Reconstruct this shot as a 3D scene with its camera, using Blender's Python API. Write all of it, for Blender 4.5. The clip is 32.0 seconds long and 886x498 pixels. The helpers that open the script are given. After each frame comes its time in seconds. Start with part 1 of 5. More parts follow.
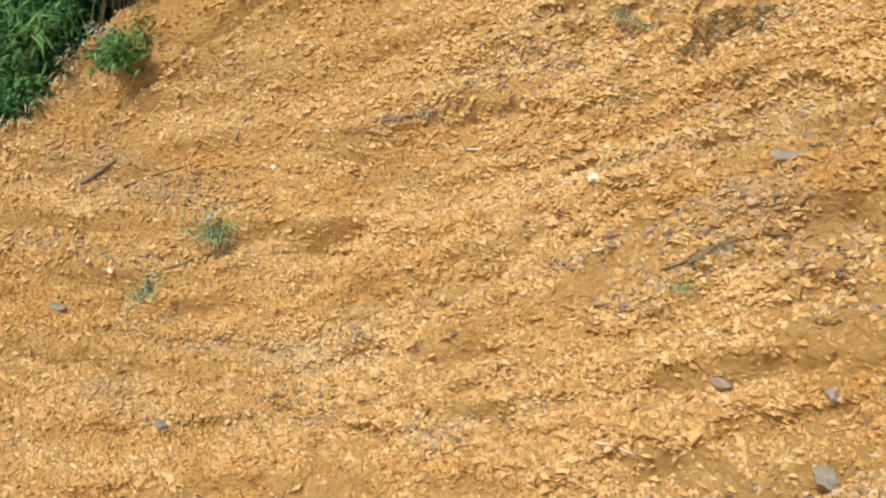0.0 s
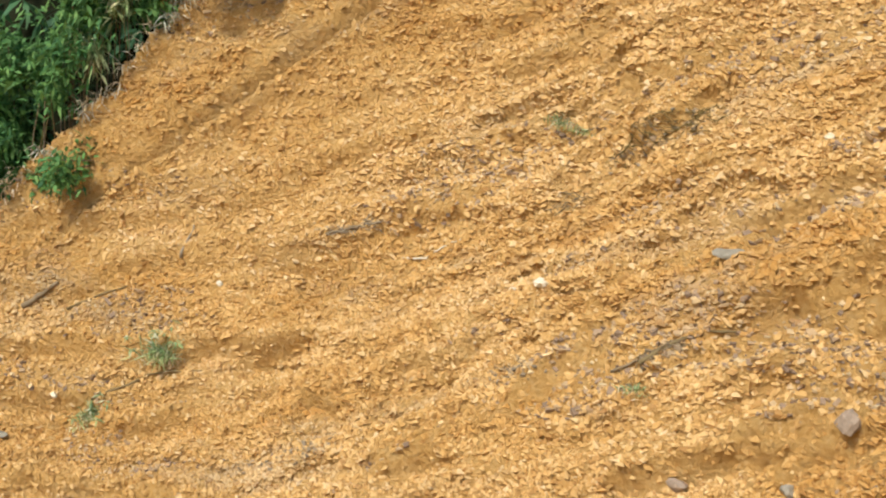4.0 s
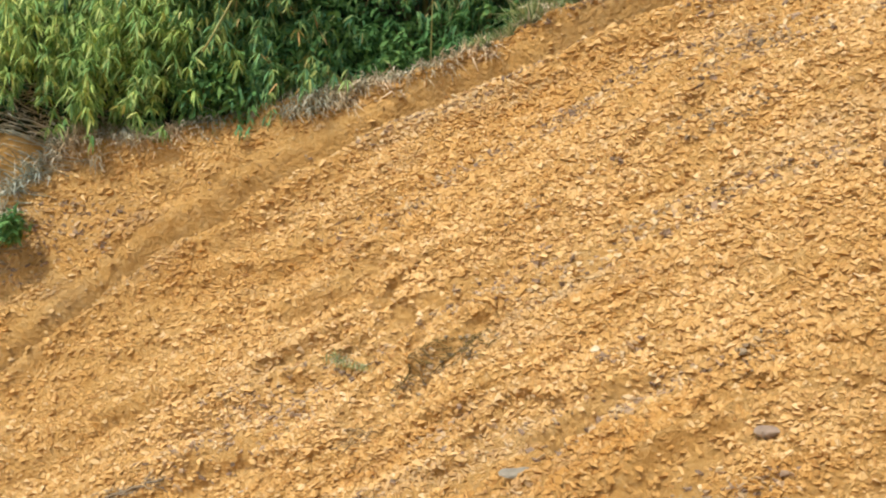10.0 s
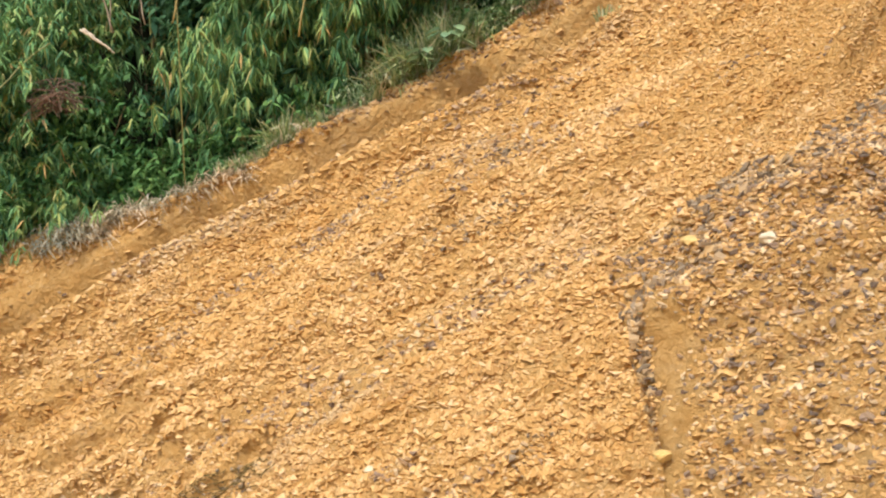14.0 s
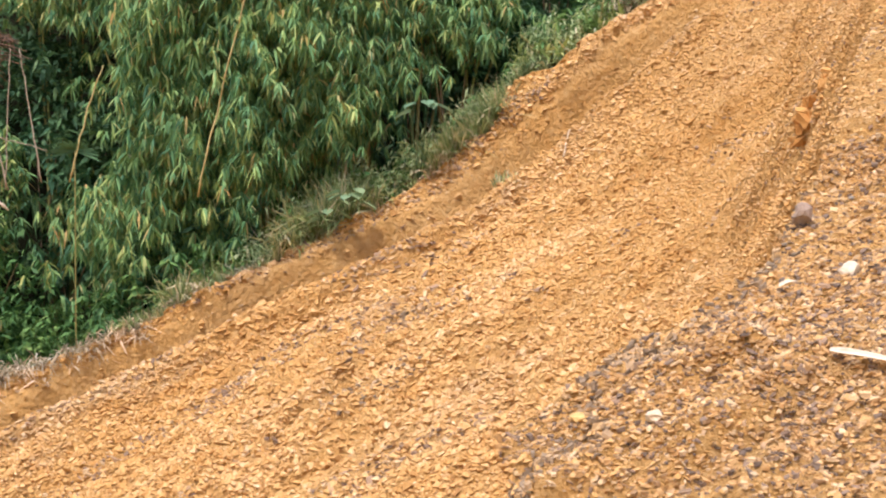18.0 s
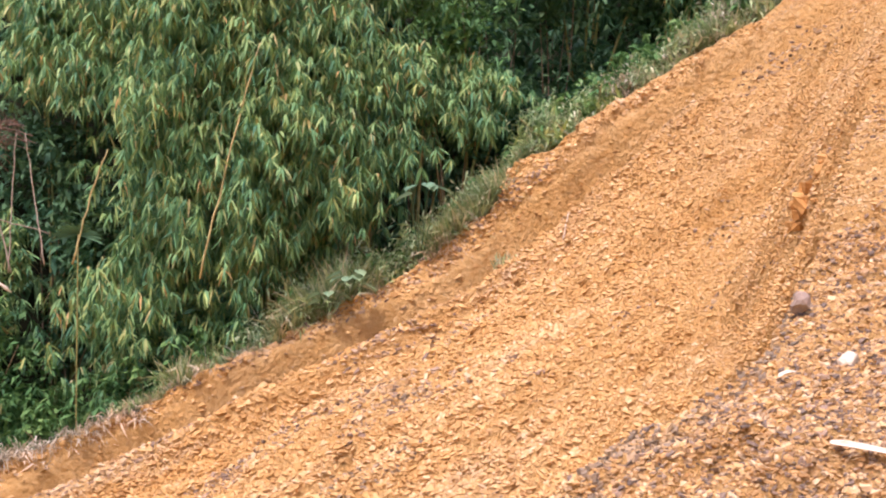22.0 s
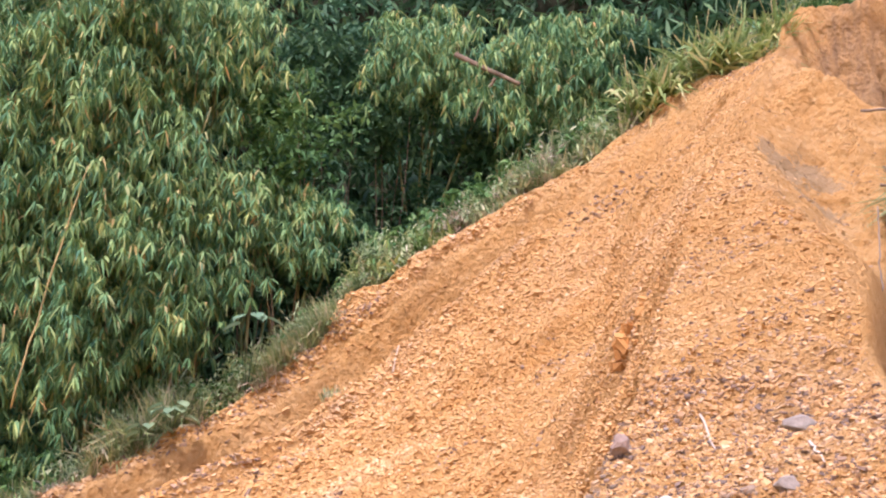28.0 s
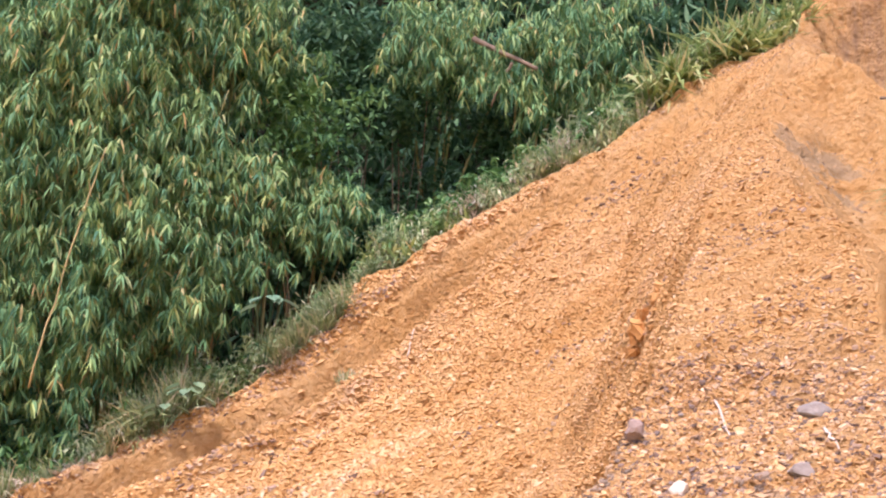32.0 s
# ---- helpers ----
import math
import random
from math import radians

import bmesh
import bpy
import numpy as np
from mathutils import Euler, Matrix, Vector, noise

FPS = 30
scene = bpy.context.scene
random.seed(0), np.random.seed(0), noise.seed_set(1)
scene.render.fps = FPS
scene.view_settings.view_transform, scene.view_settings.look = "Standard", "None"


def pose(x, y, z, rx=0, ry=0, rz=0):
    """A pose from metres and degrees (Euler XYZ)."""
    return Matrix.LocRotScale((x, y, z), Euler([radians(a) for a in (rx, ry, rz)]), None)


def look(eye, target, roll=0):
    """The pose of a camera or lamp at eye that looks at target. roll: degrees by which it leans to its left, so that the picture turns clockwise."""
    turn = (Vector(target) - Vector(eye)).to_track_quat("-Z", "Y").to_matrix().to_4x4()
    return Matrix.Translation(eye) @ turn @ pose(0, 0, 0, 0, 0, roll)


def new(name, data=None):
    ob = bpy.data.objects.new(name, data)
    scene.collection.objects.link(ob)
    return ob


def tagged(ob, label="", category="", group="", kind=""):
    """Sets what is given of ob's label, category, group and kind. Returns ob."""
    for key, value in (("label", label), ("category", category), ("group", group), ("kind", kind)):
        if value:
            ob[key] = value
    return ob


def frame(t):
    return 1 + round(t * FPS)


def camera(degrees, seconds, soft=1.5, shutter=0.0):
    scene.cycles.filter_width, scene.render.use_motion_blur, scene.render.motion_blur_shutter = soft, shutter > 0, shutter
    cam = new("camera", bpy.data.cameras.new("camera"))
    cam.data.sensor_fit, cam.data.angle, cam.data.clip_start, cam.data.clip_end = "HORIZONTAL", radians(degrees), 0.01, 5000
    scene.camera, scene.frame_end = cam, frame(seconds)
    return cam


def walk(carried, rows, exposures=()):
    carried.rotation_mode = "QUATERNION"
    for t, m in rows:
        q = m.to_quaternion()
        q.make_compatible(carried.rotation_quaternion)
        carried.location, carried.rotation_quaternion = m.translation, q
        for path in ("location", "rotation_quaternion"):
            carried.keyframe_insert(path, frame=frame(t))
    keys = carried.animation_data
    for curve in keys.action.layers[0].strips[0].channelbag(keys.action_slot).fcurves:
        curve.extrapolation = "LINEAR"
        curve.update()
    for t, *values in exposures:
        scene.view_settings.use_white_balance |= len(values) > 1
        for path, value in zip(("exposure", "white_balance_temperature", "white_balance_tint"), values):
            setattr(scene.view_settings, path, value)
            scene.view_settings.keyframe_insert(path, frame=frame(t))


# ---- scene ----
cam = camera(40.49, 32.0, 2.1)
PATH = [
    (0, (-0.515, -0.790, 11.441), (-3.271, 7.696, 6.926), 7.76),
    (0.5, (-0.515, -0.790, 11.441), (-3.180, 7.776, 7.024), 7.64),
    (1, (-0.515, -0.790, 11.441), (-3.150, 7.835, 7.121), 7.37),
    (1.5, (-0.515, -0.790, 11.441), (-3.095, 7.902, 7.222), 7.40),
    (2, (-0.515, -0.790, 11.441), (-3.099, 7.971, 7.370), 7.05),
    (2.5, (-0.515, -0.790, 11.441), (-3.111, 8.031, 7.511), 6.95),
    (4.5, (-0.515, -0.790, 11.441), (-2.997, 8.260, 7.986), 5.95),
    (5, (-0.479, -0.808, 11.405), (-2.787, 8.373, 8.181), 5.73),
    (5.5, (-0.476, -0.819, 11.407), (-2.666, 8.433, 8.307), 5.96),
    (6, (-0.475, -0.835, 11.380), (-2.450, 8.552, 8.551), 5.53),
    (6.5, (-0.470, -0.841, 11.357), (-2.371, 8.597, 8.654), 5.32),
    (7, (-0.485, -0.899, 11.341), (-2.249, 8.609, 8.796), 5.56),
    (7.5, (-0.474, -0.888, 11.338), (-2.086, 8.674, 8.898), 5.49),
    (8, (-0.457, -0.865, 11.339), (-1.935, 8.748, 9.014), 5.30),
    (8.5, (-0.450, -0.863, 11.353), (-1.796, 8.802, 9.171), 5.18),
    (9, (-0.448, -0.864, 11.364), (-1.715, 8.848, 9.340), 4.76),
    (9.5, (-0.425, -0.826, 11.364), (-1.656, 8.932, 9.554), 4.22),
    (10, (-0.409, -0.829, 11.379), (-1.565, 8.985, 9.844), 3.82),
    (10.5, (-0.397, -0.848, 11.424), (-1.371, 9.015, 10.088), 3.18),
    (11, (-0.379, -0.847, 11.431), (-1.174, 9.052, 10.253), 2.48),
    (11.5, (-0.353, -0.838, 11.443), (-0.919, 9.090, 10.391), 1.90),
    (12, (-0.331, -0.833, 11.463), (-0.635, 9.117, 10.512), 1.61),
    (12.5, (-0.306, -0.822, 11.478), (-0.358, 9.137, 10.569), 1.43),
    (13, (-0.270, -0.785, 11.497), (-0.060, 9.177, 10.657), 0.96),
    (13.5, (-0.245, -0.770, 11.511), (0.184, 9.194, 10.774), 0.77),
    (14, (-0.215, -0.748, 11.529), (0.382, 9.216, 10.922), 0.39),
    (14.5, (-0.203, -0.746, 11.545), (0.570, 9.211, 11.052), 0.27),
    (16.5, (-0.165, -0.734, 11.584), (1.035, 9.193, 11.734), 0.46),
    (17, (-0.153, -0.728, 11.596), (1.145, 9.184, 11.883), 0.51),
    (17.5, (-0.149, -0.734, 11.608), (1.180, 9.169, 12.003), 0.63),
    (18, (-0.150, -0.747, 11.636), (1.224, 9.136, 12.304), 0.85),
    (18.5, (-0.166, -0.759, 11.641), (1.145, 9.129, 12.361), 1.12),
    (19, (-0.161, -0.770, 11.655), (0.978, 9.133, 12.448), 1.35),
    (19.5, (-0.157, -0.766, 11.661), (0.922, 9.139, 12.509), 1.22),
    (20, (-0.152, -0.763, 11.674), (0.960, 9.128, 12.643), 1.05),
    (20.5, (-0.149, -0.770, 11.683), (0.929, 9.116, 12.736), 0.97),
    (21, (-0.150, -0.771, 11.696), (1.051, 9.091, 12.833), 0.98),
    (21.5, (-0.156, -0.780, 11.701), (1.160, 9.057, 12.926), 0.91),
    (22, (-0.165, -0.811, 11.711), (1.190, 9.013, 12.998), 0.78),
    (22.5, (-0.119, -0.746, 11.723), (1.350, 9.048, 13.108), 0.56),
    (23, (-0.116, -0.757, 11.720), (1.487, 8.999, 13.222), 0.52),
    (23.5, (-0.103, -0.750, 11.729), (1.696, 8.960, 13.302), 0.31),
    (24, (-0.095, -0.738, 11.730), (1.893, 8.926, 13.363), 0.07),
    (24.5, (-0.091, -0.742, 11.731), (2.106, 8.858, 13.466), -0.17),
    (25, (-0.095, -0.749, 11.742), (2.247, 8.795, 13.589), -0.33),
    (25.5, (-0.108, -0.760, 11.746), (2.313, 8.740, 13.716), -0.24),
    (26, (-0.101, -0.759, 11.751), (2.385, 8.708, 13.799), 0.10),
    (26.5, (-0.104, -0.748, 11.764), (2.470, 8.681, 13.879), 0.28),
    (28.5, (-0.110, -0.793, 11.773), (2.544, 8.548, 14.161), 0.87),
    (29, (-0.117, -0.796, 11.776), (2.602, 8.527, 14.159), 0.72),
    (29.5, (-0.096, -0.784, 11.770), (2.645, 8.535, 14.145), 0.84),
    (30, (-0.099, -0.801, 11.781), (2.786, 8.463, 14.199), 1.03),
    (30.5, (-0.117, -0.814, 11.783), (2.853, 8.417, 14.227), 1.11),
    (31, (-0.128, -0.803, 11.779), (2.685, 8.495, 14.156), 1.06),
    (31.5, (-0.131, -0.797, 11.768), (2.628, 8.533, 14.081), 1.24),
    (32, (-0.116, -0.791, 11.762), (2.409, 8.625, 13.990), 1.42),
]
# -- path end
EXPOSURES = [(0, 0.24, 6250, 6), (5, 0.3, 6350, 7), (9, 0.33, 6400, 8), (14, 0.47, 6350, 13), (19, 0.62, 6150, 28), (26, 0.79, 5900, 43), (32, 0.79, 5850, 43)]
walk(cam, [(t, look(e, a, r)) for t, e, a, r in PATH], EXPOSURES)

# ---------------------------------------------------------------- daylight
SUN_AZ, SUN_EL = -145.0, 56.0     # compass bearing from +y towards +x, height
world = bpy.data.worlds.new("sky")
scene.world = world
world.use_nodes = True
wn = world.node_tree
sky = wn.nodes.new("ShaderNodeTexSky")
sky.sky_type = "NISHITA"
sky.sun_disc = False
sky.sun_elevation = radians(SUN_EL)
sky.sun_rotation = radians(SUN_AZ)
sky.dust_density = 3.0
wn.links.new(sky.outputs[0], wn.nodes["Background"].inputs[0])
wn.nodes["Background"].inputs[1].default_value = 0.15
sun = new("sun", bpy.data.lights.new("sun", "SUN"))
sun.data.energy = 3.0
sun.data.angle = radians(12)
sun.data.color = (1.0, 0.95, 0.86)
sd = Vector((math.sin(radians(SUN_AZ)) * math.cos(radians(SUN_EL)), math.cos(radians(SUN_AZ)) * math.cos(radians(SUN_EL)), math.sin(radians(SUN_EL))))
sun.matrix_world = look(sd * 60, (0, 0, 0))

# ---------------------------------------------------------------- slope frame
# The cut face leans 53 degrees; s runs along it, v up it, h out of it.
LEAN, FACING = radians(53), radians(-139)
NH = np.array([math.sin(FACING), math.cos(FACING), 0.0])
N = NH * math.sin(LEAN) + np.array([0, 0, math.cos(LEAN)])
EV = -NH * math.cos(LEAN) + np.array([0, 0, math.sin(LEAN)])
ES = np.cross(EV, N)
ORG = np.array([3.960, 4.556, 12.0 - 4.549])


def place(s, v, h):
    s, v, h = (np.asarray(a, float)[..., None] for a in (s, v, h))
    return ORG + s * ES + v * EV + h * N


rng = np.random.default_rng(11)
LATTICE = rng.random((8, 256, 256))


def vnoise(x, y, k=0):
    """Smooth noise from 0 to 1 on a lattice that repeats after 256 cells."""
    x, y = np.asarray(x, float) + 1000.37 * k, np.asarray(y, float) - 733.1 * k
    i, j = np.floor(x).astype(int), np.floor(y).astype(int)
    u, w = x - i, y - j
    u, w = u * u * u * (u * (6 * u - 15) + 10), w * w * w * (w * (6 * w - 15) + 10)
    g = LATTICE[k % 8]
    a, b = g[i % 256, j % 256], g[(i + 1) % 256, j % 256]
    c, d = g[i % 256, (j + 1) % 256], g[(i + 1) % 256, (j + 1) % 256]
    return (a * (1 - u) + b * u) * (1 - w) + (c * (1 - u) + d * u) * w


def fbm(x, y, octaves=4, k=0, gain=0.5):
    total, amp, norm = 0.0, 1.0, 0.0
    for o in range(octaves):
        total = total + amp * vnoise(x * 2.03**o, y * 2.03**o, k + o)
        norm += amp
        amp *= gain
    return total / norm


def ramp(x, a, b):
    u = np.clip((x - a) / (b - a), 0, 1)
    return u * u * (3 - 2 * u)


# The rim of the cut, as the height v over s
RIM_S = [-60, -14.62, -14.5, -14.42, -14.35, -14.2, -14.12, -13.4, -12.8, -12.2, -11.2, -10.2, -9.5, -9.0, -8.75, -8.28, -7.85, -7.5, -7.1, -6.97, -6.2, -5.0, -4.1, -3.5, -2.95, -2.0, -1.7, -0.8, 0.2, 60]
RIM_V = [-90, -6.0, -4.0, -2.0, -0.6, 0.6, 1.7, 2.3, 2.95, 3.65, 4.25, 5.1, 5.78, 6.45, 6.95, 7.55, 8.17, 8.62, 9.05, 9.5, 9.77, 10.4, 10.95, 11.6, 12.38, 12.45, 13.85, 13.9, 14.1, 15.0]


def open_soil(s, v):
    """Bare soil and straw that run on behind the low end of the rim."""
    return (s < -13.3) & (s > -15.6) & (v < np.interp(s, [-15.6, -14.6, -13.9, -13.3], [0.6, 1.7, 2.3, 2.4])) & (v > np.interp(s, [-15.6, -14.7, -14.4], [-0.5, -1.6, -6.0]))


def rim(s):
    return np.interp(s, RIM_S, RIM_V)


def spur_edge(v):
    return np.interp(v, [3, 4.1, 5, 6.7, 8, 9.6, 9.9, 11.1, 12], [0.4, 0.01, -0.29, -0.34, -0.42, -0.52, -0.7, -1.0, -1.2])


def shape(s, v):
    """The large form of the hillside over the leaning plane."""
    h = 0.075 * np.clip(-s - 9, 0, 9) ** 2
    h = h + 0.05 * np.clip(-v - 2, 0, 7) ** 2
    h = h - 0.9 * np.exp(-(((s + 7.0) / 2.6) ** 2 + ((v - 8.2) / 2.2) ** 2))
    # the spur of rubble, high below and running out towards the peak
    top = np.interp(v, [-9, -2, 1, 2.5, 4.2, 7, 9.5, 11.5, 13], [1.5, 2.6, 3.5, 3.6, 2.8, 2.2, 1.2, 0.7, 0.0])
    left = np.interp(v, [-4, 1, 1.7, 2.1, 3, 4.4, 5.5, 7, 10, 13], [-6.0, -3.5, -3.5, -3.4, -2.9, -3.0, -3.4, -3.5, -3.4, -3.0])
    right = np.interp(v, [-4, 0, 1, 1.9, 2.27, 2.7, 3.2, 4.2, 8, 11, 13], [-0.8, -1.6, -2.0, -2.5, -2.13, -1.85, -1.6, -1.65, -1.75, -1.6, -1.6])
    wob = 0.25 * (fbm(v * 0.9, s * 0.3, 3, 2) - 0.5)
    part_ = np.clip((s + wob - left) / (right - left), 0, 1)
    h = h + top * part_ ** np.interp(v, [2.5, 4.5], [1.6, 1.15])
    # beyond the spur a gully falls away
    edge = spur_edge(v)
    deep = np.interp(v, [3, 4.2, 6, 8.1, 8.75, 11.5, 12.5], [0.0, 4.0, 5.0, 5.0, 0.25, 0.1, 0.0])
    h = h - deep * ramp(s + 0.4 * wob, edge - 0.02, edge + 0.3) * (1 - ramp(s, edge + 1.1, edge + 1.5))
    # the bare cliff of the spur, and the steep bank behind the peak
    h = h - 0.85 * ramp(s - np.interp(v, [4.8, 5.5, 6.3, 7, 9, 11], [-0.1, -0.4, -0.6, -1.05, -1.6, -1.8]), -0.1, 0.7) * ramp(v, 5.0, 6.0) * (1 - ramp(v, 9.5, 11.5))
    foot = np.interp(s, [-1.8, -1.4, -0.6], [12.0, 11.6, 10.9])
    h = h - 1.0 * ramp(s, -1.8, -1.0) * ramp(v, foot - 0.25, foot + 0.5) * (1 - np.clip((v - 12.45) / 1.28, 0, 1))
    return h


def cliff_part(s, v):
    """1 on the bare cliff of the spur, its gully and the bank behind."""
    c = ramp(s - np.interp(v, [4.8, 5.5, 6.3, 7, 9, 11], [-0.1, -0.4, -0.6, -1.05, -1.6, -1.8]), -0.12, 0.1) * ramp(v, 4.8, 5.3)
    return np.maximum(c, ramp(v, 11.2, 11.8) * ramp(s, -1.8, -1.5))


def cracks(x, y, k=0, width=0.05):
    """Thin branching clefts, 1 at their middle."""
    return np.clip(1 - np.abs(fbm(x, y, 3, k) - 0.5) / width, 0, 1)


def bank_part(s, v):
    """1 on the upright bank behind the peak."""
    return ramp(v, 12.0, 12.5) * ramp(s, -1.85, -1.6)


def scars(s, v):
    """Small slips that leave a bare hollow under a crumbling lip."""
    return ramp(fbm((s + v) * 0.62 + 3.0, (v - s) * 1.25, 3, 5), 0.57, 0.66)


# The foot of the bare wall under the rim, where the talus leans against it
FOOT_S = [-14.2, -13.9, -13.65, -13.45, -13.2, -12.95, -12.75, -12.5, -12.2, -11.5, -10.7, -9.6, -8.9, -7.95, -7.45, -7.0, -6.3, -5.6, -4.5, -3.68, -2.56, -1.96, -1.0]
FOOT_V = [-6.5, -4.5, -3.0, -2.1, -1.35, -0.7, -0.1, 0.6, 1.3, 2.45, 3.75, 4.75, 5.35, 6.15, 6.8, 7.45, 8.28, 8.95, 9.78, 10.24, 10.69, 11.0, 11.6]


def wall_u(s, v):
    """How far up the wall a spot lies: 0 at its foot, 1 at the rim; and the wall's width."""
    ragged = 0.16 * (fbm(s * 2.2, v * 1.4, 3, 2) - 0.5) + 0.09 * (fbm(s * 7.0, v * 5.0, 2, 4) - 0.5)
    foot = np.interp(s, FOOT_S, FOOT_V) + ragged
    wide = np.clip(rim(s) - foot, 0.5, 1.9)
    return (v - foot) / wide, wide


def below_rim(s, v):
    """1 on the bare wall between the talus and the crumbling strip under the rim."""
    u, wide = wall_u(s, v)
    top = 0.68 + 0.3 * (fbm(s * 2.6, v * 0.8, 3, 6) - 0.5)
    return ramp(u, 0.0, 0.05) * (1 - ramp(u, top, top + 0.12)) * ramp(s, -13.9, -13.2) * (1 - ramp(s, -2.6, -2.2))


def near_line(s, v, line):
    """The distance to a line of points s, v."""
    gap = None
    for (s0, v0), (s1, v1) in zip(line, line[1:]):
        k_ = np.clip(((s - s0) * (s1 - s0) + (v - v0) * (v1 - v0)) / ((s1 - s0) ** 2 + (v1 - v0) ** 2), 0, 1)
        d = np.hypot(s - s0 - k_ * (s1 - s0), v - v0 - k_ * (v1 - v0))
        gap = d if gap is None else np.minimum(gap, d)
    return gap


def ledges(s, v):
    """Broken ledges along the strata: their height over the face, and 1 on their bare risers."""
    a, b = (0.72 * s + 0.69 * v), (0.72 * v - 0.69 * s)
    w = b / 0.8 + 2.0 * fbm(a * 0.42, b * 0.5, 4, 6)
    w = w - np.floor(w)
    saw = np.where(w < 0.26, w / 0.26, (1 - w) / 0.74)
    where = ramp(fbm(a * 0.75, b * 0.8, 3, 7), 0.43, 0.58) * (1 - ramp(s, -4.0, -2.8)) * (1 - 0.75 * ramp(v, 1.5, 4.0))
    riser = ramp(w, 0.0, 0.04) * (1 - ramp(w, 0.24, 0.3))
    return where * (saw - 0.5), where * riser


def ground_h(s, v, fine=True):
    s, v = np.asarray(s, float), np.asarray(v, float)
    h = shape(s, v)
    # strata, rills and small scarps run up the face at 45 degrees
    a = (s + v) * 0.707
    b = (v - s) * 0.707
    q = v - rim(s)
    face = 1 - ramp(q, -0.1, 0.4)
    # the talus stands proud before the trench at the foot of the wall
    u, wide = wall_u(s, v)
    deep = np.interp(s, [-14.0, -13.2, -12.0, -10.0, -9.2, -8.6, -7.2, -6.9, -6.6, -5.2, -3.5, -2.2], [0.0, 0.58, 0.58, 0.38, 0.58, 0.98, 1.04, 0.84, 0.72, 0.5, 0.28, 0.0])
    h = h - deep * ramp(u, -0.02, 0.06) * (1 - np.clip((u - 0.06) / np.interp(s, [-11.5, -10.0], [0.46, 0.6]), 0, 1))
    h = h + 0.22 * deep * np.exp(-(((u * wide + 0.22) / 0.26) ** 2)) * (1 - ramp(u, 0.0, 0.05))
    if fine:
        wall = below_rim(s, v)
        steep = cliff_part(s, v)
        talus = face * (1 - 0.9 * wall) * (1 - steep)
        smooth_left = ramp(-s, 10.2, 12.2) * ramp(b, 5.8, 7.2)
        talus = talus * (1 - 0.45 * smooth_left)
        h = h + face * steep * (0.16 * (fbm(s * 3.2, v * 0.7, 4, 3) - 0.5) + 0.12 * (fbm(s * 2.0, v * 2.4, 4, 5) - 0.5))
        upright = bank_part(s, v) * (1 - ramp(q, -0.06, 0.02))
        h = h + upright * (0.22 * (fbm(s * 4.5, v * 0.6, 3, 4) - 0.5) - 0.16 * cracks(s * 1.7 + 0.4 * v, v * 0.5, 2, 0.045) + 0.1 * (fbm(s * 1.6, v * 5.0, 3, 1) - 0.5) + 0.1 * (fbm(s * 9.0, v * 7.0, 3, 5, 0.65) - 0.5))
        h = h + face * steep * 0.09 * (fbm(s * 8.0, v * 6.0, 3, 2, 0.65) - 0.5)
        h = h - face * steep * (0.09 * cracks(s * 1.5, v * 0.9, 6, 0.035) + 0.05 * cracks(s * 3.1, v * 2.2, 3, 0.05))
        # the wall: rain flutes that run straight down, clefts and a few fallen bites
        h = h + face * wall * (1 - steep) * (0.08 * (fbm(s * 6.0 + v * 1.5, v * 0.9, 3, 5) - 0.5) + 0.07 * (fbm(s * 5.0, v * 4.0, 3, 4, 0.6) - 0.5) - 0.035 * cracks(s * 1.5, v * 0.8, 1, 0.035))
        # the crumbling strip between the wall and the rim
        strip = ramp(u, 0.62, 0.8) * face * (1 - steep)
        h = h + strip * 0.17 * (fbm(s * 3.6, v * 3.6, 4, 1, 0.62) - 0.5)
        h = h + face * (1 - 0.8 * steep) * (1 - 0.6 * wall) * 0.42 * (fbm(a * 0.22, b * 0.85, 3, 1) - 0.5)
        for k_, (per, amp) in enumerate(((1.05, 0.13), (0.4, 0.07))):
            w = b / per + 1.5 * fbm(a * 0.4 / per, b * 0.35 / per, 3, 2 + k_)
            w = w - np.floor(w)
            saw = np.where(w < 0.24, w / 0.24, (1 - w) / 0.76)
            calm = 1 - 0.82 * ramp(v, 0.5, 3.0)
            h = h + talus * calm * amp * (saw - 0.5) * ramp(fbm(a * 0.5, b * 0.9, 3, 5 + k_), 0.36, 0.62)
        step, riser = ledges(s, v)
        h = h + talus * (0.17 * step + riser * 0.12 * (fbm(a * 9.0, b * 1.6, 2, 3) - 0.5))
        for line, wid, much in CLEFTS:
            gap = near_line(s, v, line) + 0.12 * (fbm(s * 6, v * 6, 3, 1) - 0.5)
            h = h - much * (1 - ramp(gap, 0.3 * wid, wid))
        h = h - talus * 0.1 * scars(s, v) * (1 - 0.85 * ramp(v, 1.5, 3.5))
        h = h + talus * 0.1 * (fbm(a * 2.2, b * 4.6, 3, 6, 0.62) - 0.5)
        h = h + (0.25 + 0.75 * talus) * face * 0.075 * (fbm(a * 5.5, b * 11.5, 2, 3, 0.6) - 0.5)
    # behind the low end of the rim the bare soil runs on up the hill
    apron = 0.8 * ramp(-s, 13.5, 14.1) * ramp(v, -0.9, -0.1)
    h = h - 0.85 * (1 - apron) * np.clip(q, 0, 3.5) + 0.12 * np.clip(q - 3.5, 0, 24) - 1.327 * np.clip(q - 27.5, 0, None)
    h = h + 1.327 * np.clip(-9 - v, 0, None)
    return h


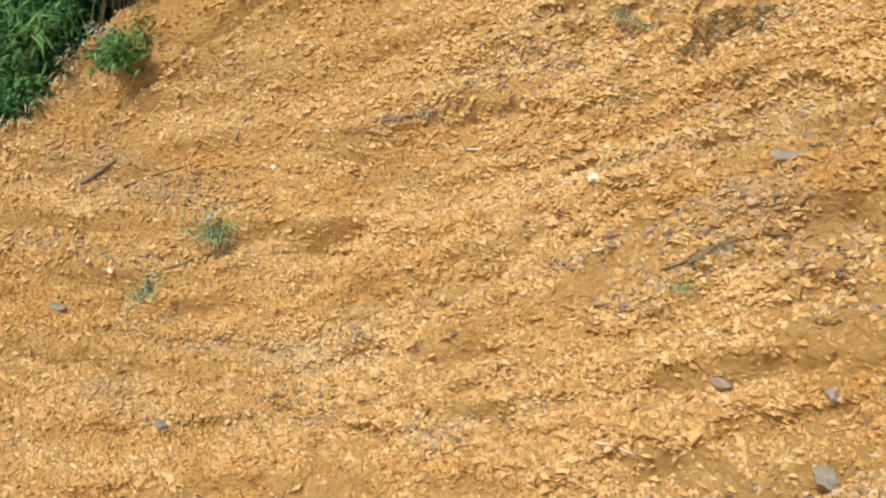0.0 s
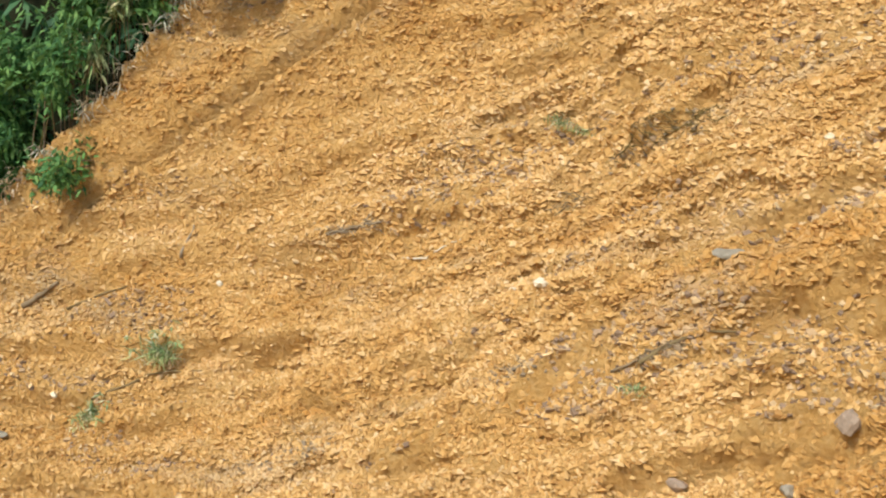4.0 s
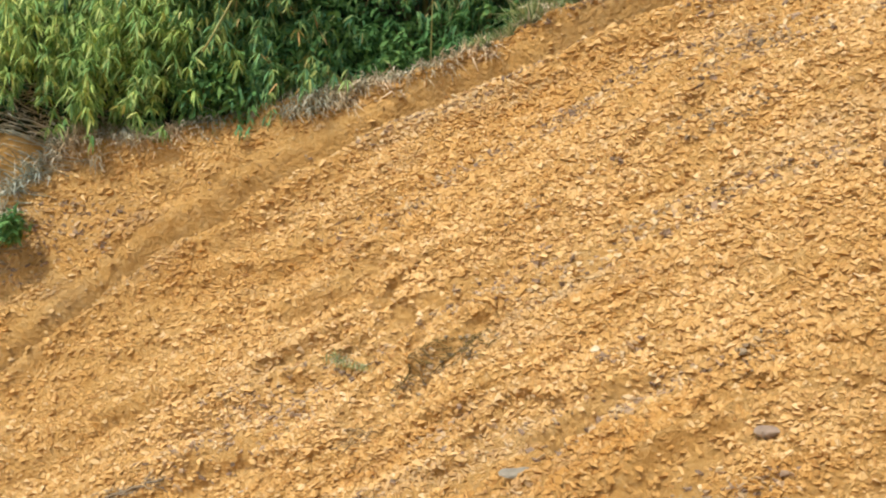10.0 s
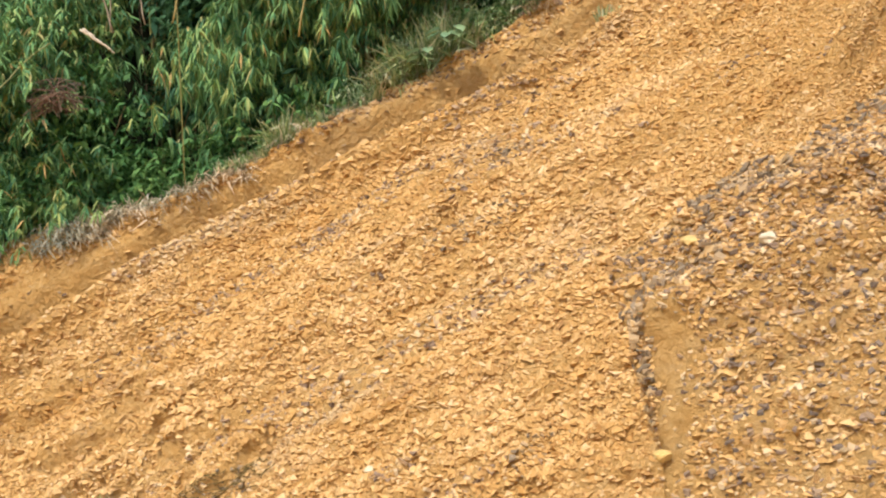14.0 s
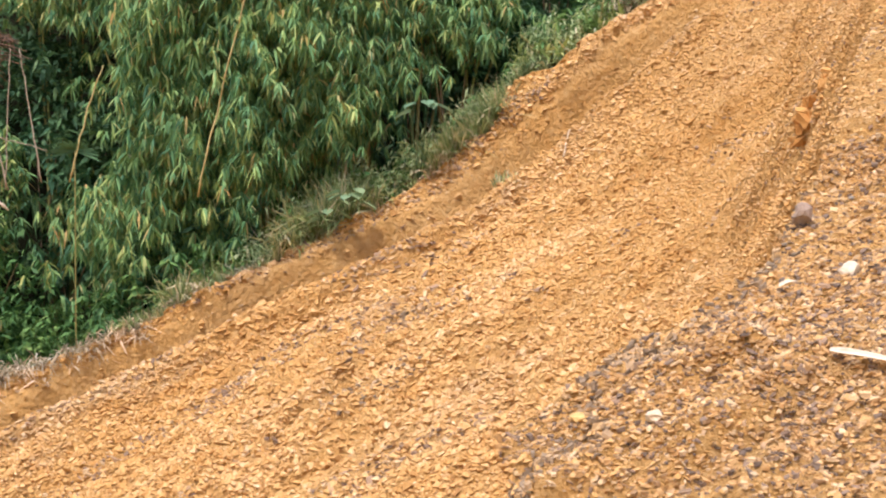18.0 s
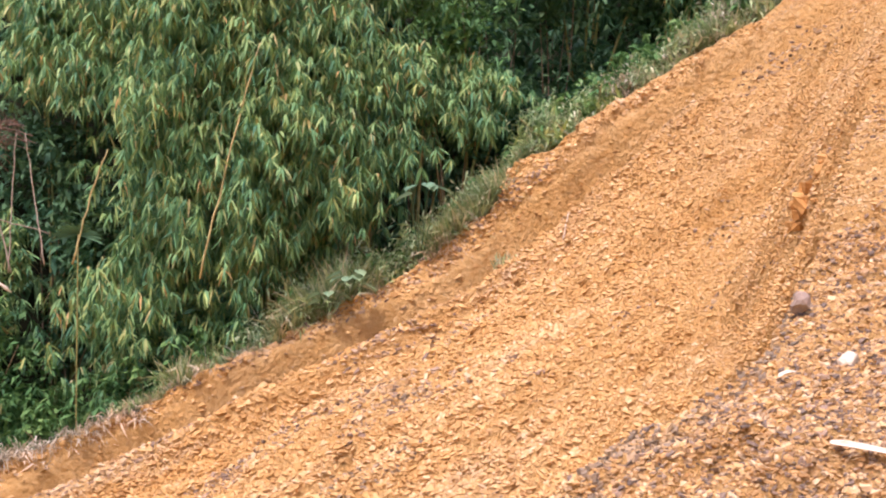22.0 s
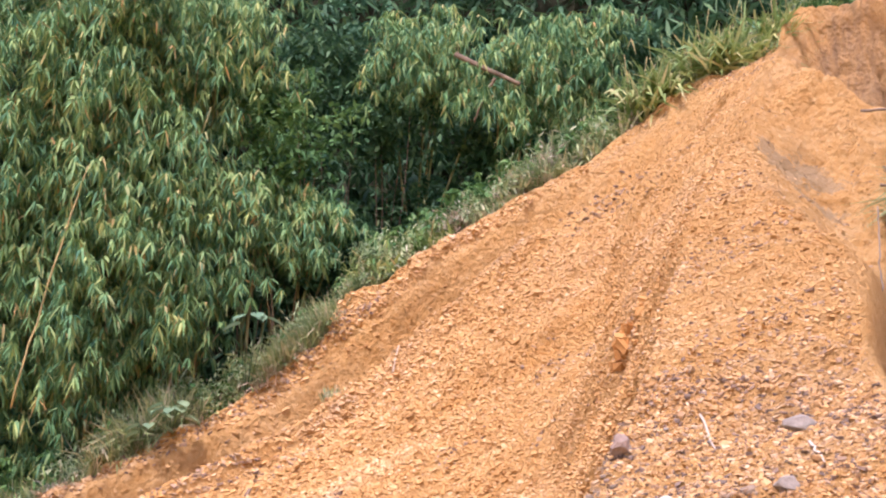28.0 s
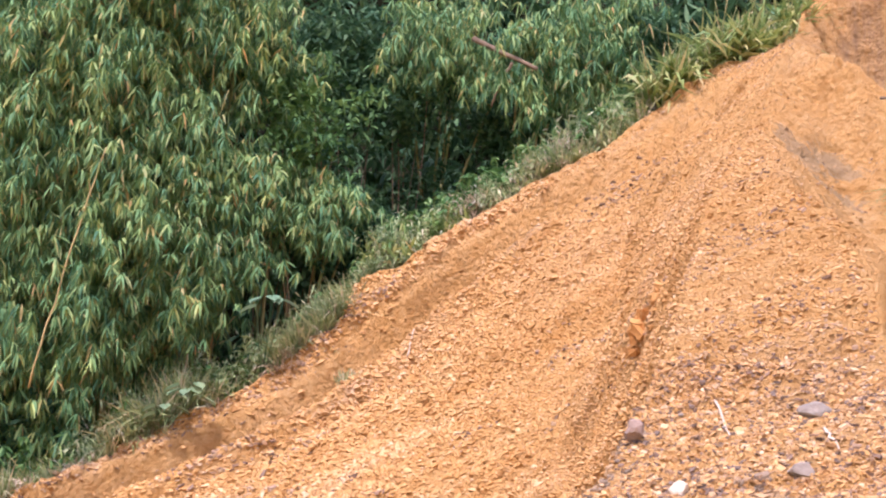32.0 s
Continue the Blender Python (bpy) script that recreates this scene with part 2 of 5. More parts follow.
# Single clefts and hollows: a line up the face, half its width, its depth
CLEFTS = [
    ([(-2.2, 11.32), (-2.36, 10.76), (-2.62, 10.3)], 0.05, 0.13),
    ([(-6.93, 7.62), (-7.02, 7.98)], 0.06, 0.16),
    ([(-2.9, 9.9), (-3.3, 9.3)], 0.05, 0.08),
    ([(-9.55, 1.75), (-9.3, 2.05), (-9.05, 2.4)], 0.08, 0.15),
    ([(-7.75, -0.35), (-7.55, -0.1), (-7.3, 0.3)], 0.12, 0.035),
    ([(-8.95, -2.2), (-8.5, -1.6)], 0.11, 0.03),
    ([(-9.4, -3.5), (-9.1, -3.2)], 0.12, 0.035),
    ([(-10.2, -5.3), (-9.3, -4.4), (-8.5, -3.6)], 0.1, 0.04),
    ([(-6.1, -1.8), (-5.9, -1.55)], 0.14, 0.05),
    ([(-4.65, -0.5), (-4.45, -0.1)], 0.14, 0.05),
    ([(-3.5, -0.1), (-3.3, 0.25)], 0.12, 0.04),
    ([(-5.9, 0.45), (-5.6, 0.75)], 0.12, 0.04),
    ([(-7.35, 4.05), (-6.95, 4.6)], 0.13, 0.08),
    ([(-2.5, 6.05), (-2.42, 6.3)], 0.1, 0.07),
]


# ---------------------------------------------------------------- materials
def mat(name, build):
    m = bpy.data.materials.new(name)
    m.use_nodes = True
    nt = m.node_tree
    build(nt, nt.nodes["Principled BSDF"])
    return m


def node(nt, kind, **kw):
    nd = nt.nodes.new(kind)
    for k_, v_ in kw.items():
        if k_ in nd.inputs:
            nd.inputs[k_].default_value = v_
    return nd


def colour_ramp(nt, fac, stops, hard=False):
    r = nt.nodes.new("ShaderNodeValToRGB")
    r.color_ramp.interpolation = "CONSTANT" if hard else "LINEAR"
    while len(r.color_ramp.elements) < len(stops):
        r.color_ramp.elements.new(0.5)
    for e, (p, c) in zip(r.color_ramp.elements, stops):
        e.position, e.color = p, (*c, 1)
    nt.links.new(fac, r.inputs[0])
    return r.outputs[0]


def mix(nt, a, b, fac, kind="MIX"):
    m = nt.nodes.new("ShaderNodeMix")
    m.data_type, m.blend_type = "RGBA", kind
    for sock, val in ((m.inputs[0], fac), (m.inputs[6], a), (m.inputs[7], b)):
        if hasattr(val, "links"):
            nt.links.new(val, sock)
        else:
            sock.default_value = val if isinstance(val, float) else (*val, 1)
    return m.outputs[2]


def noise_tex(nt, scale, detail=4.0, rough=0.6, coord=None):
    t = node(nt, "ShaderNodeTexNoise", Scale=scale, Detail=detail, Roughness=rough)
    if coord is not None:
        nt.links.new(coord, t.inputs["Vector"])
    return t.outputs["Fac"]


def bump(nt, bsdf, height, strength, dist):
    b = node(nt, "ShaderNodeBump", Strength=strength, Distance=dist)
    nt.links.new(height, b.inputs["Height"])
    nt.links.new(b.outputs[0], bsdf.inputs["Normal"])


def streak_coord(nt, along, across):
    """Coordinates that run with the rills of the face."""
    co = nt.nodes.new("ShaderNodeTexCoord").outputs["Object"]
    out = nt.nodes.new("ShaderNodeCombineXYZ")
    for k_, axis in enumerate(((ES + EV) / 1.414 * along, (EV - ES) / 1.414 * across, N * across)):
        d = nt.nodes.new("ShaderNodeVectorMath")
        d.operation = "DOT_PRODUCT"
        nt.links.new(co, d.inputs[0])
        d.inputs[1].default_value = tuple(axis)
        nt.links.new(d.outputs["Value"], out.inputs[k_])
    return co, out.outputs[0]


def dull(bsdf, rough=0.95, spec=0.15):
    bsdf.inputs["Roughness"].default_value = rough
    bsdf.inputs["Specular IOR Level"].default_value = spec


def earth_build(nt, bsdf):
    co, run = streak_coord(nt, 0.35, 1.5)
    big = noise_tex(nt, 1.0, 5, 0.65, run)
    fine = noise_tex(nt, 11.0, 6, 0.75, co)
    grey = noise_tex(nt, 0.8, 6, 0.7, run)
    c1 = colour_ramp(nt, big, [(0.32, (0.50, 0.26, 0.062)), (0.5, (0.59, 0.335, 0.098)), (0.68, (0.63, 0.405, 0.16))])
    c2 = colour_ramp(nt, fine, [(0.3, (0.48, 0.25, 0.065)), (0.5, (0.61, 0.365, 0.125)), (0.7, (0.69, 0.48, 0.23))])
    c3 = mix(nt, c1, c2, 0.55)
    g = colour_ramp(nt, grey, [(0.56, (0, 0, 0)), (0.72, (0.3, 0.3, 0.3))])
    c4 = mix(nt, c3, (0.33, 0.26, 0.16), g)
    # a grey weathered stain on the spur's cliff
    base = c4
    flat = nt.nodes.new("ShaderNodeVectorMath")
    flat.operation = "MULTIPLY"
    flat.inputs[1].default_value = (1.0, 1.0, 0.22)
    nt.links.new(co, flat.inputs[0])
    for where, reach in (((-1.35, 9.3, 0.9), 0.7), ((-1.1, 9.6, 0.5), 0.62), ((-1.0, 8.6, 0.9), 0.66), ((-0.75, 6.9, 1.2), 0.55)):
        far = nt.nodes.new("ShaderNodeVectorMath")
        far.operation = "DISTANCE"
        far.inputs[1].default_value = tuple(place(*where))
        nt.links.new(co, far.inputs[0])
        add = nt.nodes.new("ShaderNodeMath")
        add.operation = "MULTIPLY_ADD"
        add.inputs[1].default_value = 1.0
        nt.links.new(noise_tex(nt, 7.0, 6, 0.75, co), add.inputs[0])
        nt.links.new(far.outputs["Value"], add.inputs[2])
        stain = colour_ramp(nt, add.outputs[0], [(0.38 + 0.6 * reach, (0.6, 0.6, 0.6)), (0.47 + 0.6 * reach, (0, 0, 0))])
        base = mix(nt, base, (0.33, 0.265, 0.15), stain)
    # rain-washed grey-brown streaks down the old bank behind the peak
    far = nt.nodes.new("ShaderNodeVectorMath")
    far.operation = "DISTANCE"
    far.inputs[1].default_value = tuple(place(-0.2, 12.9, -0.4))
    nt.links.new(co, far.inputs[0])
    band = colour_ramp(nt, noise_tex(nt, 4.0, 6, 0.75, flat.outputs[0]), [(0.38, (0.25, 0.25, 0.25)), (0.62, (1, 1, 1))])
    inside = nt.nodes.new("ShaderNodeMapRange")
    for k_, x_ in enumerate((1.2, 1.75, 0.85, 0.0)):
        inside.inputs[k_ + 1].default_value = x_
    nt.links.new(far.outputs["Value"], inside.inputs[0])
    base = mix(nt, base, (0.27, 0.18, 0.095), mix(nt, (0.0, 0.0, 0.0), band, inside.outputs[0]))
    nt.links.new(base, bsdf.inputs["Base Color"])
    dull(bsdf)
    cell = node(nt, "ShaderNodeTexVoronoi", Scale=19.0, Randomness=1.0)
    cell.feature = "SMOOTH_F1"
    nt.links.new(co, cell.inputs["Vector"])
    both = nt.nodes.new("ShaderNodeMath")
    both.operation = "MULTIPLY_ADD"
    both.inputs[1].default_value = -0.6
    nt.links.new(cell.outputs["Distance"], both.inputs[0])
    nt.links.new(noise_tex(nt, 20.0, 6, 0.75, co), both.inputs[2])
    bump(nt, bsdf, both.outputs[0], 1.0, 0.075)


def island_build(stops, bump_scale=30.0, strength=0.6, hard=False, tone=0.35):
    def build(nt, bsdf):
        rnd = nt.nodes.new("ShaderNodeNewGeometry").outputs["Random Per Island"]
        co = nt.nodes.new("ShaderNodeTexCoord").outputs["Object"]
        nz = noise_tex(nt, bump_scale, 5, 0.7, co)
        c = colour_ramp(nt, rnd, stops, hard)
        k_ = colour_ramp(nt, nz, [(0.3, (0.62, 0.58, 0.5)), (0.7, (1.15, 1.15, 1.15))])
        nt.links.new(mix(nt, c, k_, tone, "MULTIPLY"), bsdf.inputs["Base Color"])
        dull(bsdf)
        bump(nt, bsdf, nz, strength, 0.02)
    return build


def object_build(stops, scale=14.0, rough=0.85, spec=0.3):
    def build(nt, bsdf):
        rnd = nt.nodes.new("ShaderNodeObjectInfo").outputs["Random"]
        co = nt.nodes.new("ShaderNodeTexCoord").outputs["Object"]
        nz = noise_tex(nt, scale, 6, 0.7, co)
        c = colour_ramp(nt, rnd, stops)
        k_ = colour_ramp(nt, nz, [(0.3, (0.5, 0.45, 0.38)), (0.7, (1.2, 1.2, 1.2))])
        nt.links.new(mix(nt, c, k_, 0.6, "MULTIPLY"), bsdf.inputs["Base Color"])
        dull(bsdf, rough, spec)
        bump(nt, bsdf, nz, 0.6, 0.02)
    return build


def leaf_build(stops, rough=0.6):
    def build(nt, bsdf):
        rnd = nt.nodes.new("ShaderNodeNewGeometry").outputs["Random Per Island"]
        co = nt.nodes.new("ShaderNodeTexCoord").outputs["Object"]
        c = colour_ramp(nt, rnd, stops)
        patch = colour_ramp(nt, noise_tex(nt, 1.3, 3, 0.6, co), [(0.35, (0.55, 0.78, 0.8)), (0.65, (1.45, 1.2, 0.85))])
        nt.links.new(mix(nt, c, patch, 0.6, "MULTIPLY"), bsdf.inputs["Base Color"])
        bsdf.inputs["Roughness"].default_value = rough
        bsdf.inputs["Specular IOR Level"].default_value = 0.22
        thin = nt.nodes.new("ShaderNodeBsdfTranslucent")
        both = nt.nodes.new("ShaderNodeMixShader")
        both.inputs[0].default_value = 0.27
        nt.links.new(bsdf.inputs["Base Color"].links[0].from_socket, thin.inputs[0])
        nt.links.new(bsdf.outputs[0], both.inputs[1])
        nt.links.new(thin.outputs[0], both.inputs[2])
        nt.links.new(both.outputs[0], nt.nodes["Material Output"].inputs[0])
    return build


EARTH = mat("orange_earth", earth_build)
# Forest floor in near-black: the woods' deep shade is put into its colour.
SHADED_FLOOR = mat("shade_dark_floor", island_build([(0, (0.018, 0.022, 0.01)), (1, (0.03, 0.032, 0.014))], 6.0))
def regional(build):
    """Adds broad streaks of paler, deeper and greyer clay to a material."""
    def both(nt, bsdf):
        build(nt, bsdf)
        base = bsdf.inputs["Base Color"].links[0].from_socket
        co, run = streak_coord(nt, 0.35, 1.5)
        k_ = colour_ramp(nt, noise_tex(nt, 1.0, 5, 0.65, run), [(0.33, (0.86, 0.76, 0.6)), (0.5, (1.0, 1.0, 1.0)), (0.66, (1.1, 1.16, 1.35))])
        g = colour_ramp(nt, noise_tex(nt, 0.8, 6, 0.7, run), [(0.54, (0, 0, 0)), (0.70, (0.55, 0.55, 0.55))])
        nt.links.new(mix(nt, mix(nt, base, k_, 1.0, "MULTIPLY"), (0.36, 0.29, 0.19), g), bsdf.inputs["Base Color"])
    return both


CLOD = mat("buff_clod", regional(island_build([(0.0, (0.36, 0.195, 0.065)), (0.22, (0.48, 0.28, 0.09)), (0.55, (0.565, 0.345, 0.125)), (0.88, (0.61, 0.395, 0.16)), (1.0, (0.66, 0.47, 0.24))])))
PURPLE = mat("grey_purple_rubble", island_build([(0.0, (0.19, 0.13, 0.085)), (0.3, (0.3, 0.21, 0.14)), (0.6, (0.44, 0.30, 0.16)), (1.0, (0.6, 0.45, 0.25))]))
MIXED = mat("mixed_rubble", island_build([(0.0, (0.15, 0.115, 0.085)), (0.18, (0.24, 0.175, 0.12)), (0.32, (0.42, 0.26, 0.11)), (0.6, (0.53, 0.32, 0.125)), (0.85, (0.58, 0.38, 0.165)), (1.0, (0.66, 0.5, 0.29))]))
STONE = mat("weathered_stone", object_build([(0.0, (0.2, 0.14, 0.05)), (0.35, (0.34, 0.26, 0.19)), (0.7, (0.55, 0.38, 0.18)), (1.0, (0.66, 0.52, 0.32))]))
BROWN = mat("brown_grey_rock", object_build([(0.0, (0.21, 0.16, 0.12)), (1.0, (0.34, 0.26, 0.19))]))
SLATE = mat("blue_grey_slab", object_build([(0.0, (0.22, 0.2, 0.15)), (1.0, (0.32, 0.285, 0.22))]))
PALE = mat("pale_quartz", object_build([(0.0, (0.62, 0.52, 0.34)), (1.0, (0.70, 0.62, 0.46))]))
YELLOW = mat("ochre_stone", object_build([(0.0, (0.6, 0.4, 0.13)), (1.0, (0.66, 0.48, 0.2))]))
BAMBOO_LEAF = mat("bamboo_leaf", leaf_build([(0.0, (0.07, 0.19, 0.1)), (0.4, (0.145, 0.31, 0.125)), (0.75, (0.26, 0.41, 0.15)), (0.93, (0.39, 0.46, 0.17)), (0.98, (0.54, 0.48, 0.22)), (1.0, (0.56, 0.33, 0.13))], 0.62))
# Yellower bamboo leaf; sunlight on the low clumps is also put into its colour.
SUNLIT_LEAF = mat("sunlit_yellow_bamboo_leaf", leaf_build([(0.0, (0.13, 0.26, 0.09)), (0.4, (0.25, 0.40, 0.12)), (0.8, (0.40, 0.52, 0.16)), (1.0, (0.55, 0.58, 0.22))], 0.6))
SHRUB_LEAF = mat("shrub_leaf", leaf_build([(0.0, (0.055, 0.145, 0.052)), (0.5, (0.1, 0.225, 0.068)), (1.0, (0.175, 0.325, 0.105))]))
# Blue-green leaf, darkened so its colour stands in for shade under a canopy.
SHADED_LEAF = mat("shade_dark_leaf", leaf_build([(0.0, (0.035, 0.10, 0.05)), (0.6, (0.07, 0.165, 0.08)), (1.0, (0.12, 0.23, 0.10))]))
GRASS = mat("rim_grass", leaf_build([(0.0, (0.18, 0.27, 0.12)), (0.5, (0.34, 0.43, 0.21)), (0.8, (0.48, 0.50, 0.31)), (1.0, (0.64, 0.58, 0.43))], 0.6))
DRY = mat("dry_straw", leaf_build([(0.0, (0.3, 0.25, 0.18)), (0.5, (0.5, 0.42, 0.3)), (1.0, (0.7, 0.64, 0.54))], 0.8))
CULM = mat("bamboo_culm", object_build([(0.0, (0.22, 0.26, 0.08)), (1.0, (0.45, 0.36, 0.14))], 5.0, 0.5))
DEADWOOD = mat("dead_wood", object_build([(0.0, (0.16, 0.11, 0.03)), (1.0, (0.25, 0.19, 0.125))], 9.0))
GREYWOOD = mat("bleached_wood", object_build([(0.0, (0.28, 0.23, 0.16)), (1.0, (0.36, 0.30, 0.21))], 9.0))
SHEATH = mat("bamboo_sheath", object_build([(0.0, (0.56, 0.47, 0.33)), (1.0, (0.68, 0.60, 0.45))], 9.0, 0.7))
BIGLEAF = mat("broad_pale_leaf", leaf_build([(0.0, (0.13, 0.25, 0.12)), (1.0, (0.28, 0.40, 0.26))], 0.35))


# ---------------------------------------------------------------- mesh tools
def mesh_from(name, verts, faces, material, smooth=False):
    me = bpy.data.meshes.new(name)
    verts, faces = np.asarray(verts, np.float32), np.asarray(faces, np.int32)
    me.vertices.add(len(verts))
    me.vertices.foreach_set("co", verts.ravel())
    k_ = faces.shape[1]
    me.loops.add(faces.size)
    me.loops.foreach_set("vertex_index", faces.ravel())
    me.polygons.add(len(faces))
    me.polygons.foreach_set("loop_start", np.arange(0, faces.size, k_, dtype=np.int32))
    me.polygons.foreach_set("use_smooth", np.full(len(faces), smooth))
    me.update(calc_edges=True)
    me.materials.append(material)
    return me


def part(name, verts, faces, material, parent=None, label="", smooth=False):
    ob = new(name, mesh_from(name, verts, faces, material, smooth))
    if parent is not None:
        ob.parent = parent
    return tagged(ob, label)


def on_face(s, v, out=0.0):
    """The place on the hillside at s, v, lifted out of it."""
    return place(s, v, ground_h(s, v) + out)


def under(x, y):
    """The height of the hillside under a point of the plan."""
    z = np.linspace(40, -12, 1200)
    q = np.stack([np.full_like(z, x), np.full_like(z, y), z], 1) - ORG
    low = q @ N - ground_h(q @ ES, q @ EV, False)
    hit = np.nonzero(low < 0)[0]
    return float(z[hit[0]]) if len(hit) else 0.0


def joined(pieces):
    vs, fs, n0 = [], [], 0
    for v_, f_ in pieces:
        vs.append(v_)
        fs.append(np.asarray(f_) + n0)
        n0 += len(v_)
    return np.concatenate(vs), np.concatenate(fs)


def tube(points, radii, sides=7):
    """A tapered round rod along points, closed at both ends; triangles."""
    p = np.asarray(points, float)
    r = np.broadcast_to(np.asarray(radii, float), (len(p),))
    t_ = np.gradient(p, axis=0)
    t_ /= np.linalg.norm(t_, axis=1, keepdims=True) + 1e-9
    ref = np.array([0.31, 0.2, 0.93]) if abs(t_[0, 2]) < 0.9 else np.array([1.0, 0.1, 0.0])
    u = np.cross(t_, ref)
    u /= np.linalg.norm(u, axis=1, keepdims=True)
    w = np.cross(t_, u)
    an = np.arange(sides) * 2 * math.pi / sides
    ring = p[:, None] + r[:, None, None] * (u[:, None] * np.cos(an)[None, :, None] + w[:, None] * np.sin(an)[None, :, None])
    v_ = np.concatenate([ring.reshape(-1, 3), p[:1], p[-1:]])
    f_ = []
    for i in range(len(p) - 1):
        for j in range(sides):
            a, b = i * sides + j, i * sides + (j + 1) % sides
            f_ += [(a, b, b + sides), (a, b + sides, a + sides)]
    e0, e1, last = len(v_) - 2, len(v_) - 1, (len(p) - 1) * sides
    for j in range(sides):
        f_ += [(e0, (j + 1) % sides, j), (e1, last + j, last + (j + 1) % sides)]
    return v_, np.array(f_)


# ---------------------------------------------------------------- the hillside
def spread(lo, hi, step, reach):
    dense = np.arange(lo, hi + 1e-6, step)
    out, d, x = [], step, 0.0
    while x < reach:
        d *= 1.35
        x += d
        out.append(x)
    out = np.array(out)
    return np.r_[lo - out[::-1], dense, hi + out]


gs, gv = spread(-15.6, 1.2, 0.036, 900), spread(-8.0, 14.4, 0.036, 900)
GS, GV = np.meshgrid(gs, gv)
pts = place(GS, GV, ground_h(GS, GV)).reshape(-1, 3)
nx_, ny_ = len(gs), len(gv)
idx = (np.arange(ny_ - 1)[:, None] * nx_ + np.arange(nx_ - 1)[None]).ravel()
quads = np.stack([idx, idx + 1, idx + 1 + nx_, idx + nx_], 1)
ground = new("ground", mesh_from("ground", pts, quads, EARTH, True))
ground.data.materials.append(SHADED_FLOOR)
# past the rim the ground takes the floor colour with shade painted in
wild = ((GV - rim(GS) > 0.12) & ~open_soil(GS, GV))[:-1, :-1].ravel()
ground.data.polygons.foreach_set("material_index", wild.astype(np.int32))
tagged(ground, "orange clay hillside cut with crumbling earth and rills", "ground", kind="structure")


# ---------------------------------------------------------------- clods and rubble
BOX = np.array([[-1, -1, -1], [1, -1, -1], [1, 1, -1], [-1, 1, -1], [-1, -1, 1], [1, -1, 1], [1, 1, 1], [-1, 1, 1]], float)
BOX_F = np.array([[0, 3, 2], [0, 2, 1], [4, 5, 6], [4, 6, 7], [0, 1, 5], [0, 5, 4], [1, 2, 6], [1, 6, 5], [2, 3, 7], [2, 7, 6], [3, 0, 4], [3, 4, 7]])


OCT = np.array([[1, 0, 0], [-1, 0, 0], [0, 1, 0], [0, -1, 0], [0, 0, 1], [0, 0, -1]], float) * 1.25
OCT_F = np.array([[4, 0, 2], [4, 2, 1], [4, 1, 3], [4, 3, 0], [5, 2, 0], [5, 1, 2], [5, 3, 1], [5, 0, 3]])


def clod_field(name, s, v, size, material, rnd, label, flat=0.5, sink=0.12, form=BOX, form_f=BOX_F):
    """Broken lumps strewn on the face, each a jittered block."""
    k_ = len(s)
    turn = rnd.normal(0.55, 0.8, k_)
    lie = rnd.normal(0, 0.3, (k_, 2))
    dims = np.stack([rnd.uniform(0.85, 1.7, k_), rnd.uniform(0.6, 1.1, k_), rnd.uniform(0.4, 0.95, k_) * flat * 1.4], 1) * size[:, None]
    m_ = len(form)
    b = form[None] * (1 + rnd.uniform(-0.4, 0.25, (k_, m_, 3))) + rnd.normal(0, 0.13, (k_, m_, 3))
    b = b * dims[:, None] * 0.5
    c, n_ = np.cos(turn)[:, None], np.sin(turn)[:, None]
    x = b[..., 0] * c - b[..., 1] * n_
    y = b[..., 0] * n_ + b[..., 1] * c
    z = b[..., 2] + x * lie[:, :1] + y * lie[:, 1:]
    centre = on_face(s, v, size * flat * sink)
    # lumps lie level rather than along the face
    ux, uy, uz = ES, EV * 0.75 - N * 0.66, N * 0.75 + EV * 0.66
    p = centre[:, None] + x[..., None] * ux + y[..., None] * uy + z[..., None] * uz
    f_ = (np.arange(k_)[:, None, None] * m_ + form_f[None]).reshape(-1, 3)
    ob = part(name, p.reshape(-1, 3), f_, material)
    return tagged(ob, label, "rubble", kind="stuff")


def strewn(rnd, k_, s0, s1, v0, v1, keep):
    s, v = rnd.uniform(s0, s1, k_), rnd.uniform(v0, v1, k_)
    ok = rnd.random(k_) < keep(s, v)
    return s[ok], v[ok]


def bare(s, v):
    """Where the face is smooth: the scarp under the rim, the cliff of the spur, patches of washed clay."""
    scarp = below_rim(s, v)
    cliff = cliff_part(s, v)
    wash = ramp(fbm(s * 0.5 + v * 0.5, (v - s) * 1.6, 4, 3), 0.58, 0.72)
    left = 0.7 * ramp(-s, 10.2, 12.0) * ramp(0.707 * (v - s), 5.8, 7.2) * (0.6 + 0.4 * ramp(fbm(s * 2.0, v * 2.0, 3, 1), 0.4, 0.6))
    corner = 0.95 * (1 - ramp(near_line(s, v, [(-2.12, 1.58), (-1.97, 1.2), (-1.95, 0.7)]), 0.06, 0.14))
    hollow = np.maximum.reduce([1 - ramp(near_line(s, v, line), 0.3 * wid, wid) for line, wid, much in CLEFTS])
    return np.clip(np.maximum.reduce([1.0 * scarp, 0.9 * cliff, 0.5 * wash, 0.55 * scars(s, v) * (1 - 0.6 * ramp(v, 1.5, 3.5)), left, corner, 0.6 * hollow, 0.9 * ledges(s, v)[1]]), 0, 1) * 0.95


